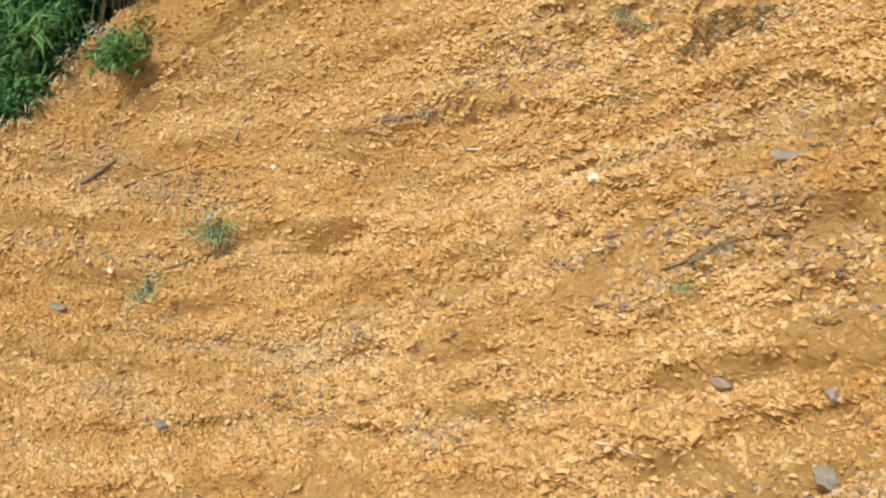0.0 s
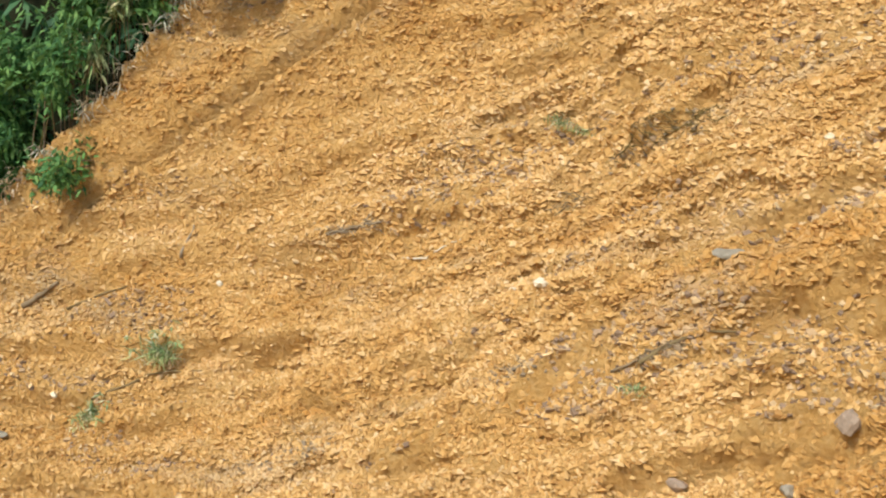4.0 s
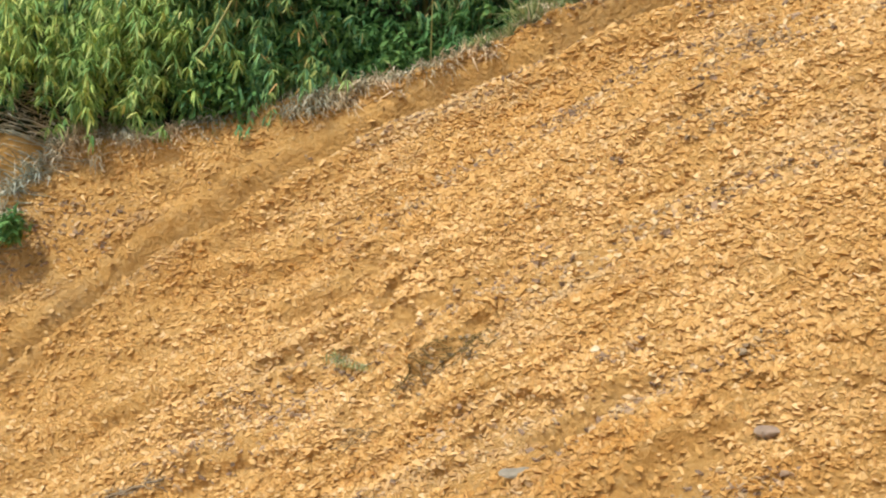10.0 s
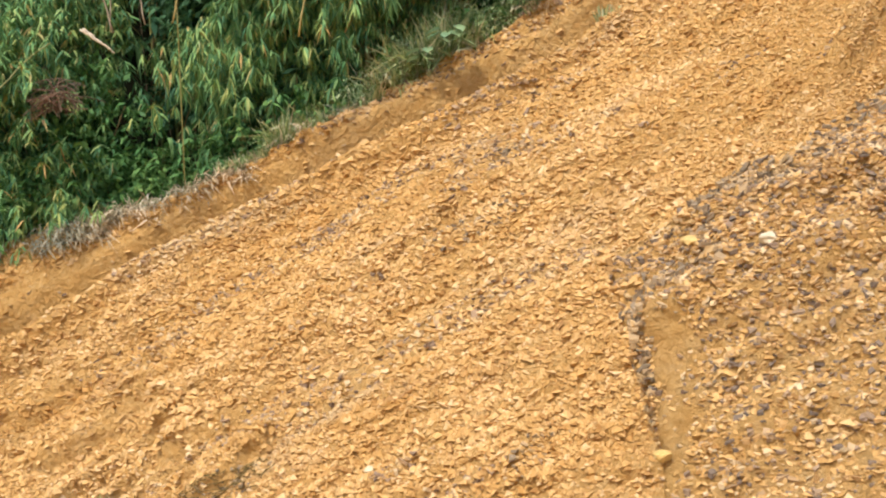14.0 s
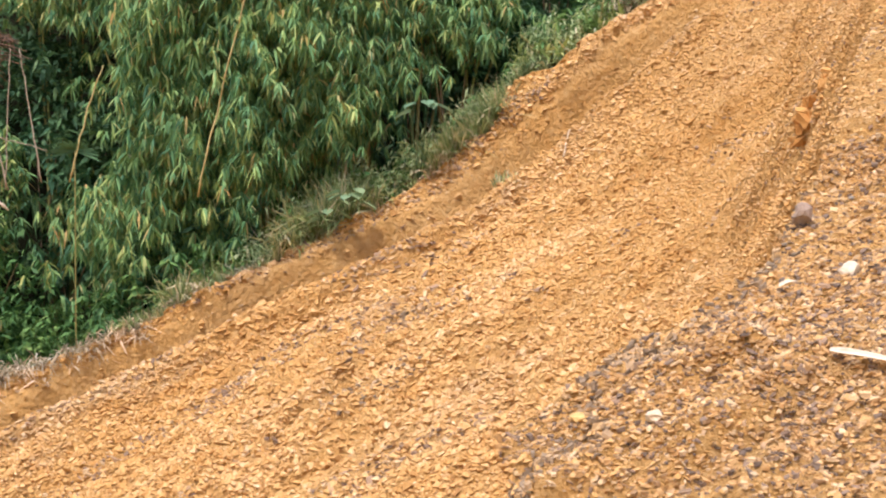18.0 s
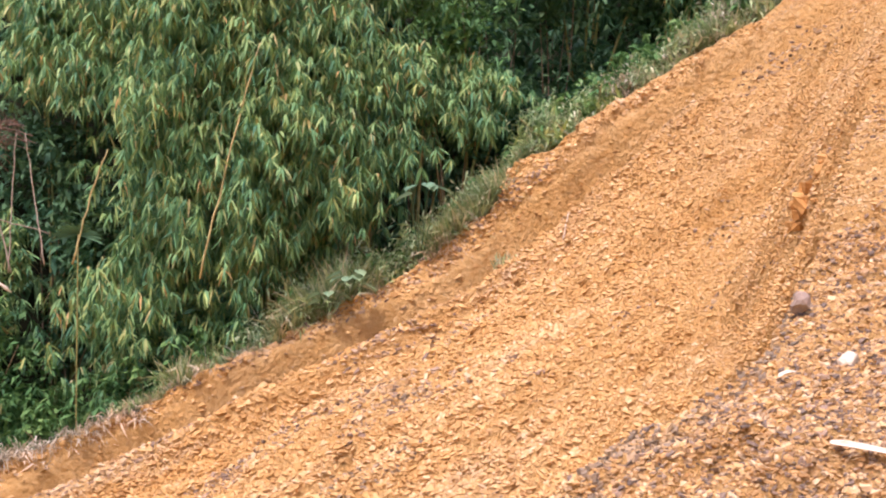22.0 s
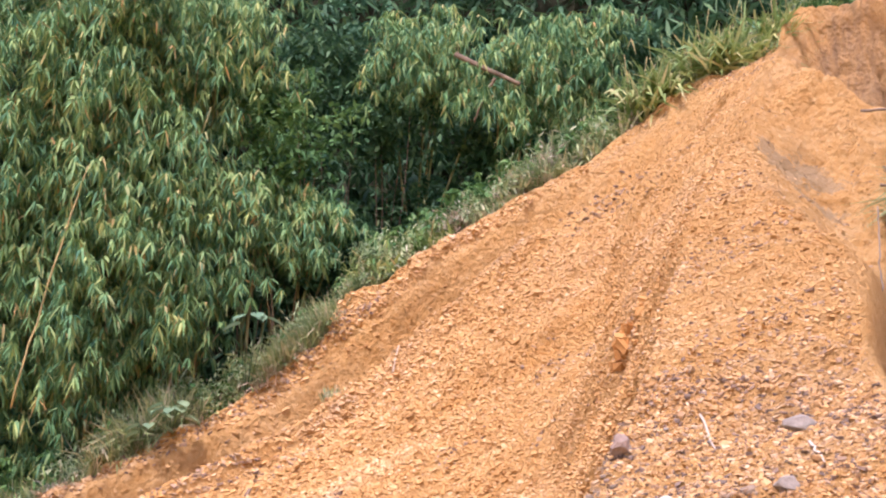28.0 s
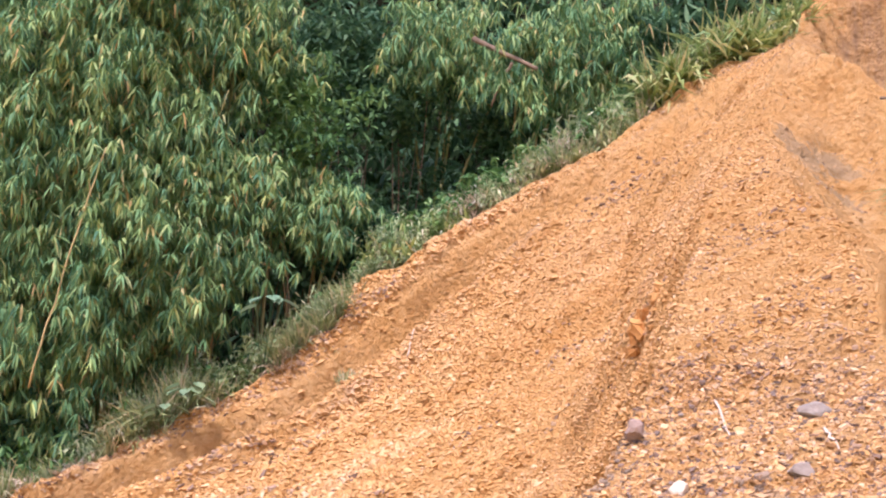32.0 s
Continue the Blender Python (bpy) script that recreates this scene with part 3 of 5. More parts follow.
def purple_zone(s, v):
    crest = np.interp(v, [-4, -1, 0.6, 1.0, 1.9, 2.27, 2.7, 3.2, 5, 12], [-5.4, -5.0, -3.6, -2.15, -2.4, -2.1, -1.85, -1.6, -1.9, -1.8])
    spur = ramp(s + 0.35 * (fbm(s * 1.6, v * 1.6, 3, 5) - 0.5), crest - 0.12, crest + 0.18 + 0.9 * (1 - ramp(v, 0.2, 1.0)))
    spur = spur * (0.55 + 0.45 * ramp(v, 0.6, 1.6)) * (1 - 0.6 * ramp(v, 2.9, 3.6)) * (1 - 0.9 * ramp(v, 4.3, 5.5))
    band = ramp(fbm((s + v) * 0.35, (v - s) * 1.3, 4, 7), 0.56, 0.67)
    return np.clip(0.75 * spur + 0.5 * band, 0, 0.85)


rnd = np.random.default_rng(5)
within_face = lambda s, v: (v < rim(s) - 0.03) * (s < 0.3) * ((v < 3.8) | (v > 9.6) | (s < spur_edge(v) - 0.06)) * (v > -7.4 + 0.85 * (s + 10.2))
S1, V1 = strewn(rnd, 490000, -15.5, 0.3, -8.0, 13.6, lambda s, v: within_face(s, v) * (1 - bare(s, v)) * (1 - purple_zone(s, v)) * (0.65 + 0.35 * ramp(fbm(s * 1.2, v * 1.2, 3, 6), 0.35, 0.6)))
clod_field("earth_clods", S1, V1, 0.043 * np.clip(rnd.lognormal(0.0, 0.33, len(S1)), 0.5, 1.7) * (1 - 0.3 * ramp(S1, -5.0, -2.8)) * (1 - 0.35 * ramp(S1, -2.4, -1.6)) * (1 - 0.3 * ramp(V1, 4.0, 8.0) * ramp(S1, -7.0, -5.0)), CLOD, rnd, "small buff and orange clay clods strewn over the cut", 0.8, 0.0, OCT, OCT_F)
S2, V2 = strewn(rnd, 15000, -15.3, -2.0, -8.0, 13.0, lambda s, v: within_face(s, v) * (1 - bare(s, v)) * 0.8 * (1 - ramp(s, -5.5, -3.5)))
clod_field("earth_lumps", S2, V2, 0.046 * np.clip(rnd.lognormal(0.0, 0.25, len(S2)), 0.5, 1.4), CLOD, rnd, "larger broken lumps of pale orange clay", 0.42, 0.25)
S3, V3 = strewn(rnd, 260000, -15.3, 0.3, -8.0, 13.0, lambda s, v: within_face(s, v) * purple_zone(s, v) * (1 - bare(s, v)))
clod_field("dark_rubble", S3, V3, 0.032 * np.clip(rnd.lognormal(0.0, 0.38, len(S3)), 0.4, 1.8) * (1 - 0.5 * ramp(S3, -4.0, -2.4)), PURPLE, rnd, "grey and purplish weathered rock fragments", 0.6, 0.05)
SM, VM = strewn(rnd, 90000, -3.2, 0.3, -1.8, 4.6, lambda s, v: within_face(s, v) * purple_zone(s, v) * (1 - bare(s, v)) * (0.25 + 0.75 * ramp(v, 1.5, 2.3)))
clod_field("mound_rubble", SM, VM, 0.0165 * np.clip(rnd.lognormal(0.0, 0.4, len(SM)), 0.4, 1.9), MIXED, rnd, "mixed grey and buff rubble covering the spur's mound", 0.55, 0.25)
S4, V4 = strewn(rnd, 95000, -4.5, 0.3, -3.0, 9.5, lambda s, v: within_face(s, v) * ramp(s, -4.2, -3.0) * (1 - bare(s, v)) * 0.6)
clod_field("spur_crumbs", S4, V4, 0.019 * np.clip(rnd.lognormal(0.0, 0.4, len(S4)), 0.4, 2.0), CLOD, rnd, "crumbs of orange and buff clay on the spur", 0.6, 0.05, OCT, OCT_F)


KNOT = mat("moist_orange_clod", island_build([(0.0, (0.42, 0.2, 0.05)), (0.6, (0.5, 0.26, 0.075)), (1.0, (0.58, 0.33, 0.11))]))
LIP = mat("dark_lip_rubble", island_build([(0.0, (0.2, 0.155, 0.1)), (0.4, (0.29, 0.22, 0.14)), (0.7, (0.40, 0.28, 0.15)), (1.0, (0.55, 0.38, 0.18))]))


def along(line, k_, wide):
    line = np.array(line, float)
    run = np.r_[0, np.cumsum(np.linalg.norm(np.diff(line, axis=0), axis=1))]
    t_ = rnd.uniform(0, run[-1], k_)
    return np.interp(t_, run, line[:, 0]) + rnd.normal(0, wide, k_), np.interp(t_, run, line[:, 1]) + rnd.normal(0, wide, k_)


S5, V5 = along([(-2.15, 1.0), (-2.2, 1.4), (-2.3, 1.66), (-2.18, 1.84), (-1.98, 1.87), (-2.16, 2.23), (-2.05, 2.35), (-1.7, 2.46)], 420, 0.028)
S6, V6 = along([(-2.1, 2.3), (-1.79, 2.55), (-1.67, 2.82), (-1.6, 3.3), (-1.72, 4.2), (-1.9, 4.9)], 420, 0.07)
S7, V7 = along([(-0.9, 3.3), (-0.5, 3.0), (-0.25, 2.85)], 130, 0.04)
S8, V8 = along([(-8.60, 0.94), (-8.20, 1.32), (-7.80, 1.70)], 150, 0.08)
S9, V9 = along([(-6.62, -0.58), (-6.46, -0.29)], 50, 0.05)
S10, V10 = along([(-6.85, 5.45), (-6.55, 5.75)], 70, 0.07)
S11, V11 = along([(-7.15, 4.35), (-6.7, 4.45), (-6.25, 4.8)], 110, 0.1)
S12, V12 = along([(-5.15, 2.15), (-4.9, 2.45)], 70, 0.07)
S13, V13 = along([(-10.3, -4.2), (-9.8, -3.7), (-9.2, -3.1)], 120, 0.09)
S14, V14 = along([(-8.1, -1.6), (-7.7, -1.15)], 90, 0.08)
SL, VL = (np.concatenate(a_) for a_ in ((S5, S6, S7, S8, S9, S10, S11, S12, S13, S14), (V5, V6, V7, V8, V9, V10, V11, V12, V13, V14)))
clod_field("lip_rubble", SL, VL, 0.021 * np.clip(rnd.lognormal(0.0, 0.4, len(SL)), 0.4, 1.9) * (1 + 0.2 * (SL < -5)), LIP, rnd, "dark grey crumbs edging the crumbling lip of the spur", 0.7, 0.2)


# a knot of fallen clods caught above the hollow of the spur's flank
SK, VK = rnd.normal(-2.38, 0.08, 46), rnd.normal(6.44, 0.09, 46)
clod_field("clod_knot", SK, VK, 0.055 * np.clip(rnd.lognormal(0.0, 0.3, 46), 0.5, 1.6), KNOT, rnd, "knot of deep orange clods stuck above a hollow", 0.9, 0.3)


# ---------------------------------------------------------------- loose stones
def stone_mesh(name, seed, dims, material, rough=0.22):
    """A worn, angular stone cut from a ball by a few planes."""
    r_ = np.random.default_rng(seed)
    bm = bmesh.new()
    bmesh.ops.create_icosphere(bm, subdivisions=2, radius=1.0)
    cuts = [(Vector(r_.normal(0, 1, 3)).normalized(), r_.uniform(0.5, 0.85)) for _ in range(9)]
    for vt in bm.verts:
        for d, lim in cuts:
            over = vt.co.dot(d) - lim
            if over > 0:
                vt.co -= d * over
        vt.co *= 1 + rough * (noise.noise(vt.co * 2.3 + Vector((seed, 0, 0))))
        vt.co = Vector((vt.co.x * dims[0] / 2, vt.co.y * dims[1] / 2, vt.co.z * dims[2] / 2))
    me = bpy.data.meshes.new(name)
    bm.to_mesh(me)
    bm.free()
    me.materials.append(material)
    return me


LEVEL = np.stack([ES, EV * 0.8 - N * 0.6, N * 0.8 + EV * 0.6], 1)


def stone(name, s, v, me, label, group="", turn=0.0, lift=0.02, scale=1.0):
    ob = new(name, me)
    p = on_face(s, v, lift)
    rot = Matrix([list(row) for row in LEVEL]).to_4x4() @ Matrix.Rotation(turn, 4, "Z")
    ob.matrix_world = Matrix.Translation(tuple(p)) @ rot @ Matrix.Scale(scale, 4)
    return tagged(ob, label, "stone", group)


stone("grey_slab", -6.61, 0.60, stone_mesh("grey_slab", 3, (0.4, 0.2, 0.08), SLATE), "flat blue-grey stone slab lying on orange clay", turn=0.72, lift=0.06)
stone("white_stone", -8.20, -0.55, stone_mesh("white_stone", 4, (0.18, 0.1, 0.09), PALE, 0.5), "pale cream stone half sunk in clay", "pale stones", 0.5, 0.04)
stone("white_stone", -8.59, -0.75, stone_mesh("white_stone", 5, (0.11, 0.07, 0.06), PALE, 0.5), "pale cream stone half sunk in clay", "pale stones", 1.2, 0.03)
stone("white_stone", -6.54, 1.88, stone_mesh("white_stone", 6, (0.10, 0.09, 0.09), PALE), "small white stone on orange clay", "pale stones", 0.3, 0.04)
stone("white_stone", -12.47, -4.88, stone_mesh("white_stone", 8, (0.11, 0.09, 0.08), PALE), "small white stone on orange clay", "pale stones", 0.3, 0.03)
stone("white_stone", -11.98, -2.69, stone_mesh("white_stone", 9, (0.09, 0.07, 0.07), PALE), "small white stone on orange clay", "pale stones", 0.3, 0.03)
stone("white_rock", -1.76, 2.03, stone_mesh("white_rock", 10, (0.085, 0.06, 0.065), PALE, 0.5), "angular white rock among grey rubble", "pale stones", 0.9, 0.03)
stone("yellow_stone", -1.15, 3.15, stone_mesh("yellow_stone", 11, (0.12, 0.09, 0.1), PALE), "pale yellow angular rock on the spur", "pale stones", 0.1, 0.04)
stone("yellow_stone", -1.95, 0.97, stone_mesh("yellow_stone", 12, (0.1, 0.07, 0.06), YELLOW), "ochre-yellow stone on crumbled clay", "ochre stones", 0.1, 0.03)
stone("yellow_stone", -9.60, -5.66, stone_mesh("yellow_stone", 13, (0.2, 0.13, 0.1), YELLOW), "ochre-yellow stone on crumbled clay", "ochre stones", 0.1, 0.03)
stone("yellow_stone", -2.12, 2.00, stone_mesh("yellow_stone", 14, (0.09, 0.07, 0.05), YELLOW), "ochre-yellow stone under the spur's edge", "ochre stones", 0.6, 0.02)
stone("grey_stone", -10.39, -5.50, stone_mesh("grey_stone", 15, (0.26, 0.18, 0.14), SLATE), "blue-grey stone sunk in clay", "grey stones", 0.4, 0.03)
stone("grey_stone", -12.48, -5.57, stone_mesh("grey_stone", 16, (0.32, 0.12, 0.04), SLATE), "long blue-grey stone sunk in clay", "grey stones", 0.5, 0.03)
stone("grey_stone", -4.88, -0.78, stone_mesh("grey_stone", 17, (0.16, 0.12, 0.1), SLATE), "blue-grey stone sunk in clay", "grey stones", 0.4, 0.03)
stone("grey_stone", -4.41, -1.27, stone_mesh("grey_stone", 18, (0.2, 0.24, 0.16), SLATE), "rounded blue-grey boulder in crumbled clay", "grey stones", 1.4, 0.04)
stone("grey_stone", -4.78, -0.12, stone_mesh("grey_stone", 19, (0.2, 0.3, 0.16), BROWN), "rounded blue-grey boulder in crumbled clay", "grey stones", 1.2, 0.04)
stone("brown_stone", -5.66, -1.26, stone_mesh("brown_stone", 20, (0.2, 0.14, 0.14), BROWN), "brown-grey weathered stone in clay", "grey stones", 0.2, 0.04)
stone("brown_stone", -4.63, 1.62, stone_mesh("brown_stone", 24, (0.2, 0.14, 0.13), BROWN), "brown-grey weathered stone in clay", "grey stones", 0.6, 0.04)
stone("brown_stone", -1.56, 3.80, stone_mesh("brown_stone", 21, (0.13, 0.12, 0.15), BROWN), "brown weathered rock standing on the spur", "grey stones", 0.2, 0.06)
stone("grey_stone", -0.64, 4.15, stone_mesh("grey_stone", 22, (0.2, 0.12, 0.1), SLATE), "dark grey stone on the spur", "grey stones", 0.3, 0.03)
stone("grey_stone", -0.59, 3.38, stone_mesh("grey_stone", 23, (0.15, 0.1, 0.1), SLATE), "dark grey stone on the spur", "grey stones", 0.3, 0.03)

POOL = [stone_mesh("rubble_stone", 40 + i_, (1.0, r_, q_), m_, 0.3) for i_, (r_, q_, m_) in enumerate([(0.7, 0.5, STONE), (0.8, 0.6, SLATE), (0.6, 0.4, STONE), (0.75, 0.7, STONE), (0.6, 0.5, PALE), (0.9, 0.5, SLATE)])]
rnd = np.random.default_rng(21)
SR, VR = strewn(rnd, 900, -3.6, 0.1, -1.5, 4.9, lambda s, v: purple_zone(s, v) * 0.8)
for s_, v_ in list(zip(SR, VR))[:170]:
    k_ = int(rnd.choice(6, p=[0.36, 0.08, 0.26, 0.22, 0.05, 0.03]))
    stone("rubble_stone", float(s_), float(v_), POOL[k_], "weathered rock fragment lying on the rubble spur", "rubble stones", float(rnd.uniform(0, 6.28)), 0.008, float(rnd.uniform(0.022, 0.048)))


# ---------------------------------------------------------------- sticks, roots, sheaths
def stick(name, line, radius, material, label, category="stick", lift=0.016, bend=0.02, seed=1):
    """A thin broken stick along points s, v of the face."""
    r_ = np.random.default_rng(seed)
    line = np.array(line, float)
    t_ = np.linspace(0, 1, max(6, 4 * len(line)))
    src = np.linspace(0, 1, len(line))
    s, v = np.interp(t_, src, line[:, 0]), np.interp(t_, src, line[:, 1])
    p = on_face(s, v, lift)
    top = (p - ORG) @ N
    lin = np.polyval(np.polyfit(t_, top, 1), t_)
    p = p + (np.maximum(lin, 0.6 * lin + 0.4 * top) - top)[:, None] * N + r_.normal(0, bend * 0.3, p.shape)
    rad = 0.8 * radius * (1.0 - 0.45 * t_) * r_.uniform(0.85, 1.15, len(t_))
    return tagged(part(name, *tube(p, rad, 7), material, smooth=True), label, category)


stick("stick", [(-10.42, -1.20), (-10.02, -1.01), (-9.88, -0.83), (-9.67, -0.64)], 0.016, SHEATH, "long pale bent stick lying across orange clay", seed=2)
stick("stick", [(-11.17, -1.47), (-10.93, -1.21), (-10.69, -0.99)], 0.022, DEADWOOD, "dark broken twig lying on orange clay", seed=3)
stick("stick", [(-13.50, -4.39), (-13.33, -3.89)], 0.05, DEADWOOD, "dark rotten branch stub lying on clay", "branch", seed=4)
stick("stick", [(-13.18, -4.08), (-12.92, -3.61), (-12.75, -3.31)], 0.02, DEADWOOD, "thin dark twig half buried in clay", seed=5)
stick("stick", [(-12.55, -2.75), (-12.67, -2.35)], 0.022, GREYWOOD, "short grey stick standing in a rill", seed=6)
stick("root", [(-6.62, -0.64), (-6.52, -0.33), (-6.38, -0.10), (-6.15, 0.04)], 0.028, DEADWOOD, "dark root bared by the cut", "root", seed=7)
stick("root", [(-6.86, -0.84), (-6.64, -0.58), (-6.56, -0.43)], 0.018, DEADWOOD, "dark root bared by the cut", "root", seed=17)
stick("stick", [(-6.13, -2.27), (-5.87, -2.15)], 0.013, SHEATH, "short white stick on crumbled clay", seed=8)
stick("stick", [(-5.93, 8.24), (-5.89, 8.51)], 0.012, SHEATH, "pale straw lying below the scarp", seed=9)
stick("stick", [(-1.22, 4.29), (-1.04, 3.83)], 0.013, SHEATH, "white bamboo stick lying on the rubble spur", seed=10)
stick("stick", [(-0.53, 3.82), (-0.43, 3.62)], 0.011, SHEATH, "short white bamboo stick on the rubble spur", seed=11)
stick("stick", [(-0.75, 3.10), (-0.50, 2.95)], 0.004, SHEATH, "thin straw on the rubble spur", seed=12)
stick("root", [(-12.18, -4.64), (-11.84, -3.93), (-11.46, -3.56)], 0.02, DEADWOOD, "thin dark root running under the weed", "root", seed=15)


def root_mat(line, count, wide, seed, label):
    """Fine broken rootlets matted over the clay."""
    q_ = np.random.default_rng(seed)
    line = np.array(line, float)
    fibres = []
    for k_ in range(count):
        u = q_.uniform(0, len(line) - 1)
        i = int(u)
        m_ = line[i] * (1 - u + i) + line[min(i + 1, len(line) - 1)] * (u - i) + q_.normal(0, wide, 2)
        d = np.array([0.7, 0.6]) * q_.uniform(0.05, 0.16) + q_.normal(0, 0.05, 2)
        t_ = np.linspace(-0.5, 0.5, 4)
        fibres.append(tube(on_face(m_[0] + d[0] * t_, m_[1] + d[1] * t_, 0.035) + q_.normal(0, 0.008, (4, 3)), q_.uniform(0.002, 0.006), 4))
    return tagged(part("root_mat", *joined(fibres), GREYWOOD if seed == 3 else DEADWOOD, smooth=True), label, "roots", "root mats", "stuff")


root_mat([(-8.60, 0.94), (-8.20, 1.32), (-7.80, 1.70)], 110, 0.09, 1, "fuzzy mat of dark dead roots in the clay")
root_mat([(-8.86, 0.17), (-8.60, 0.48)], 26, 0.07, 2, "thin mat of grey dead roots in the clay")
root_mat([(-11.21, -1.53), (-10.70, -0.98)], 30, 0.03, 3, "broken grey twigs and rootlets on clay")
root_mat([(-6.64, -0.63), (-6.47, -0.27)], 26, 0.04, 4, "dark rootlets beside a bared root")


def sheath(s0, v0, s1, v1, width, seed):
    """A dry bamboo sheath: a curled, pointed blade."""
    r_ = np.random.default_rng(seed)
    t_ = np.linspace(0, 1, 12)
    mid = on_face(np.linspace(s0, s1, 12), np.linspace(v0, v1, 12), 0.04)
    axis = mid[-1] - mid[0]
    line = mid[0] + t_[:, None] * axis + N * 0.015 * np.sin(t_ * 3.1)[:, None]
    side = np.cross(axis, N)
    side /= np.linalg.norm(side)
    w_ = width * np.interp(t_, [0, 0.15, 0.6, 1], [0.5, 1.0, 0.8, 0.05])
    rows, faces = [], []
    for j, k_ in enumerate(np.linspace(-1, 1, 6)):
        rows.append(line + side * (k_ * w_ * 0.5)[:, None] + N * (0.35 * w_ * (k_ * k_ - 0.4))[:, None])
    v_ = np.stack(rows, 1).reshape(-1, 3)
    thick = np.concatenate([v_, v_ - N * 0.004])
    n1 = len(v_)
    for i in range(11):
        for j in range(5):
            a, b, c, d = i * 6 + j, i * 6 + j + 1, (i + 1) * 6 + j + 1, (i + 1) * 6 + j
            faces += [(a, b, c, d), (n1 + d, n1 + c, n1 + b, n1 + a)]
        for a, d in ((i * 6, i * 6 + 6), (i * 6 + 11, i * 6 + 5)):
            faces.append((a, d, n1 + d, n1 + a))
    ob = part("bamboo_sheath", thick, faces, SHEATH, smooth=True)
    return tagged(ob, "dry cream bamboo sheath lying on dark rubble", "sheath", "bamboo sheaths")


sheath(-1.06, 2.44, -0.7, 2.38, 0.032, 1)
sheath(-1.45, 3.0, -1.37, 3.05, 0.022, 2)


# ---------------------------------------------------------------- leaves
def leaf_blades(base, way, length, width, droop, side):
    """Folded pointed blades: arrays of base points, ways and sizes."""
    k_ = len(base)
    up = np.array([0, 0, 1.0])
    way = way / np.linalg.norm(way, axis=1, keepdims=True)
    sd_ = np.cross(way, up) + 0.35 * side
    sd_ /= np.linalg.norm(sd_, axis=1, keepdims=True)
    mid = base + way * (length * 0.4)[:, None]
    tip = base + way * (length * 0.95)[:, None] - up * (droop * length)[:, None]
    w2 = sd_ * (width * 0.5)[:, None]
    v_ = np.stack([base, mid - w2, mid + w2, tip], 1).reshape(-1, 3)
    i = np.arange(k_)[:, None] * 4
    return v_, np.concatenate([i + [0, 1, 2], i + [1, 3, 2]], 0)


def long_blades(base, way, length, width, droop, side):
    """Narrow lance-shaped blades that bend down towards the tip."""
    k_ = len(base)
    up = np.array([0, 0, 1.0])
    way = way / np.linalg.norm(way, axis=1, keepdims=True)
    sd_ = np.cross(way, up) + 0.35 * side
    sd_ /= np.linalg.norm(sd_, axis=1, keepdims=True)
    rows = []
    for u, w_ in ((0.0, 0.12), (0.25, 0.5), (0.62, 0.42), (1.0, 0.0)):
        m_ = base + way * (length * u)[:, None] - up * (droop * length * u * u)[:, None]
        w2 = sd_ * (width * w_)[:, None]
        rows += [m_ - w2, m_ + w2] if u < 1 else [m_]
    v_ = np.stack(rows, 1).reshape(-1, 3)
    i = np.arange(k_)[:, None] * 7
    return v_, np.concatenate([i + t_ for t_ in ([0, 1, 3], [0, 3, 2], [2, 3, 5], [2, 5, 4], [4, 5, 6])], 0)


def fans(centres, r_, per, length, width, hang=0.75, blade=None):
    """Hands of leaves that droop from the twig ends."""
    k_ = len(centres) * per
    base = np.repeat(centres, per, 0) + r_.normal(0, 0.015, (k_, 3))
    way = r_.normal(0, 0.5, (k_, 3))
    way[:, 2] = -np.abs(r_.normal(hang, 0.3, k_))
    ln = length * r_.uniform(0.6, 1.2, k_)
    bend = r_.uniform(0.3, 0.7, k_) if blade else r_.uniform(0.0, 0.25, k_)
    return (blade or leaf_blades)(base, way, ln, width * r_.uniform(0.7, 1.25, k_), bend, r_.normal(0, 1, (k_, 3)))


def footing(x, y):
    """The nearest spot behind x, y that lies past the rim, and its height."""
    for _ in range(20):
        z = under(x, y)
        d = np.array([x, y, z]) - ORG
        if d @ EV - rim(d @ ES) > 0.45:
            break
        x, y = x - 0.06, y + 0.15
    return x, y, z


def highest(c, clear):
    """The highest ground close behind a plant's middle, at least so far below it."""
    z, y = max((under(c[0], c[1] + d), c[1] + d) for d in (0.0, 0.12, 0.25, 0.4, 0.6))
    return np.array([c[0], y, min(z, c[2] - clear)])


TO_EYE = np.array([0.0, -1.0, 0.15])


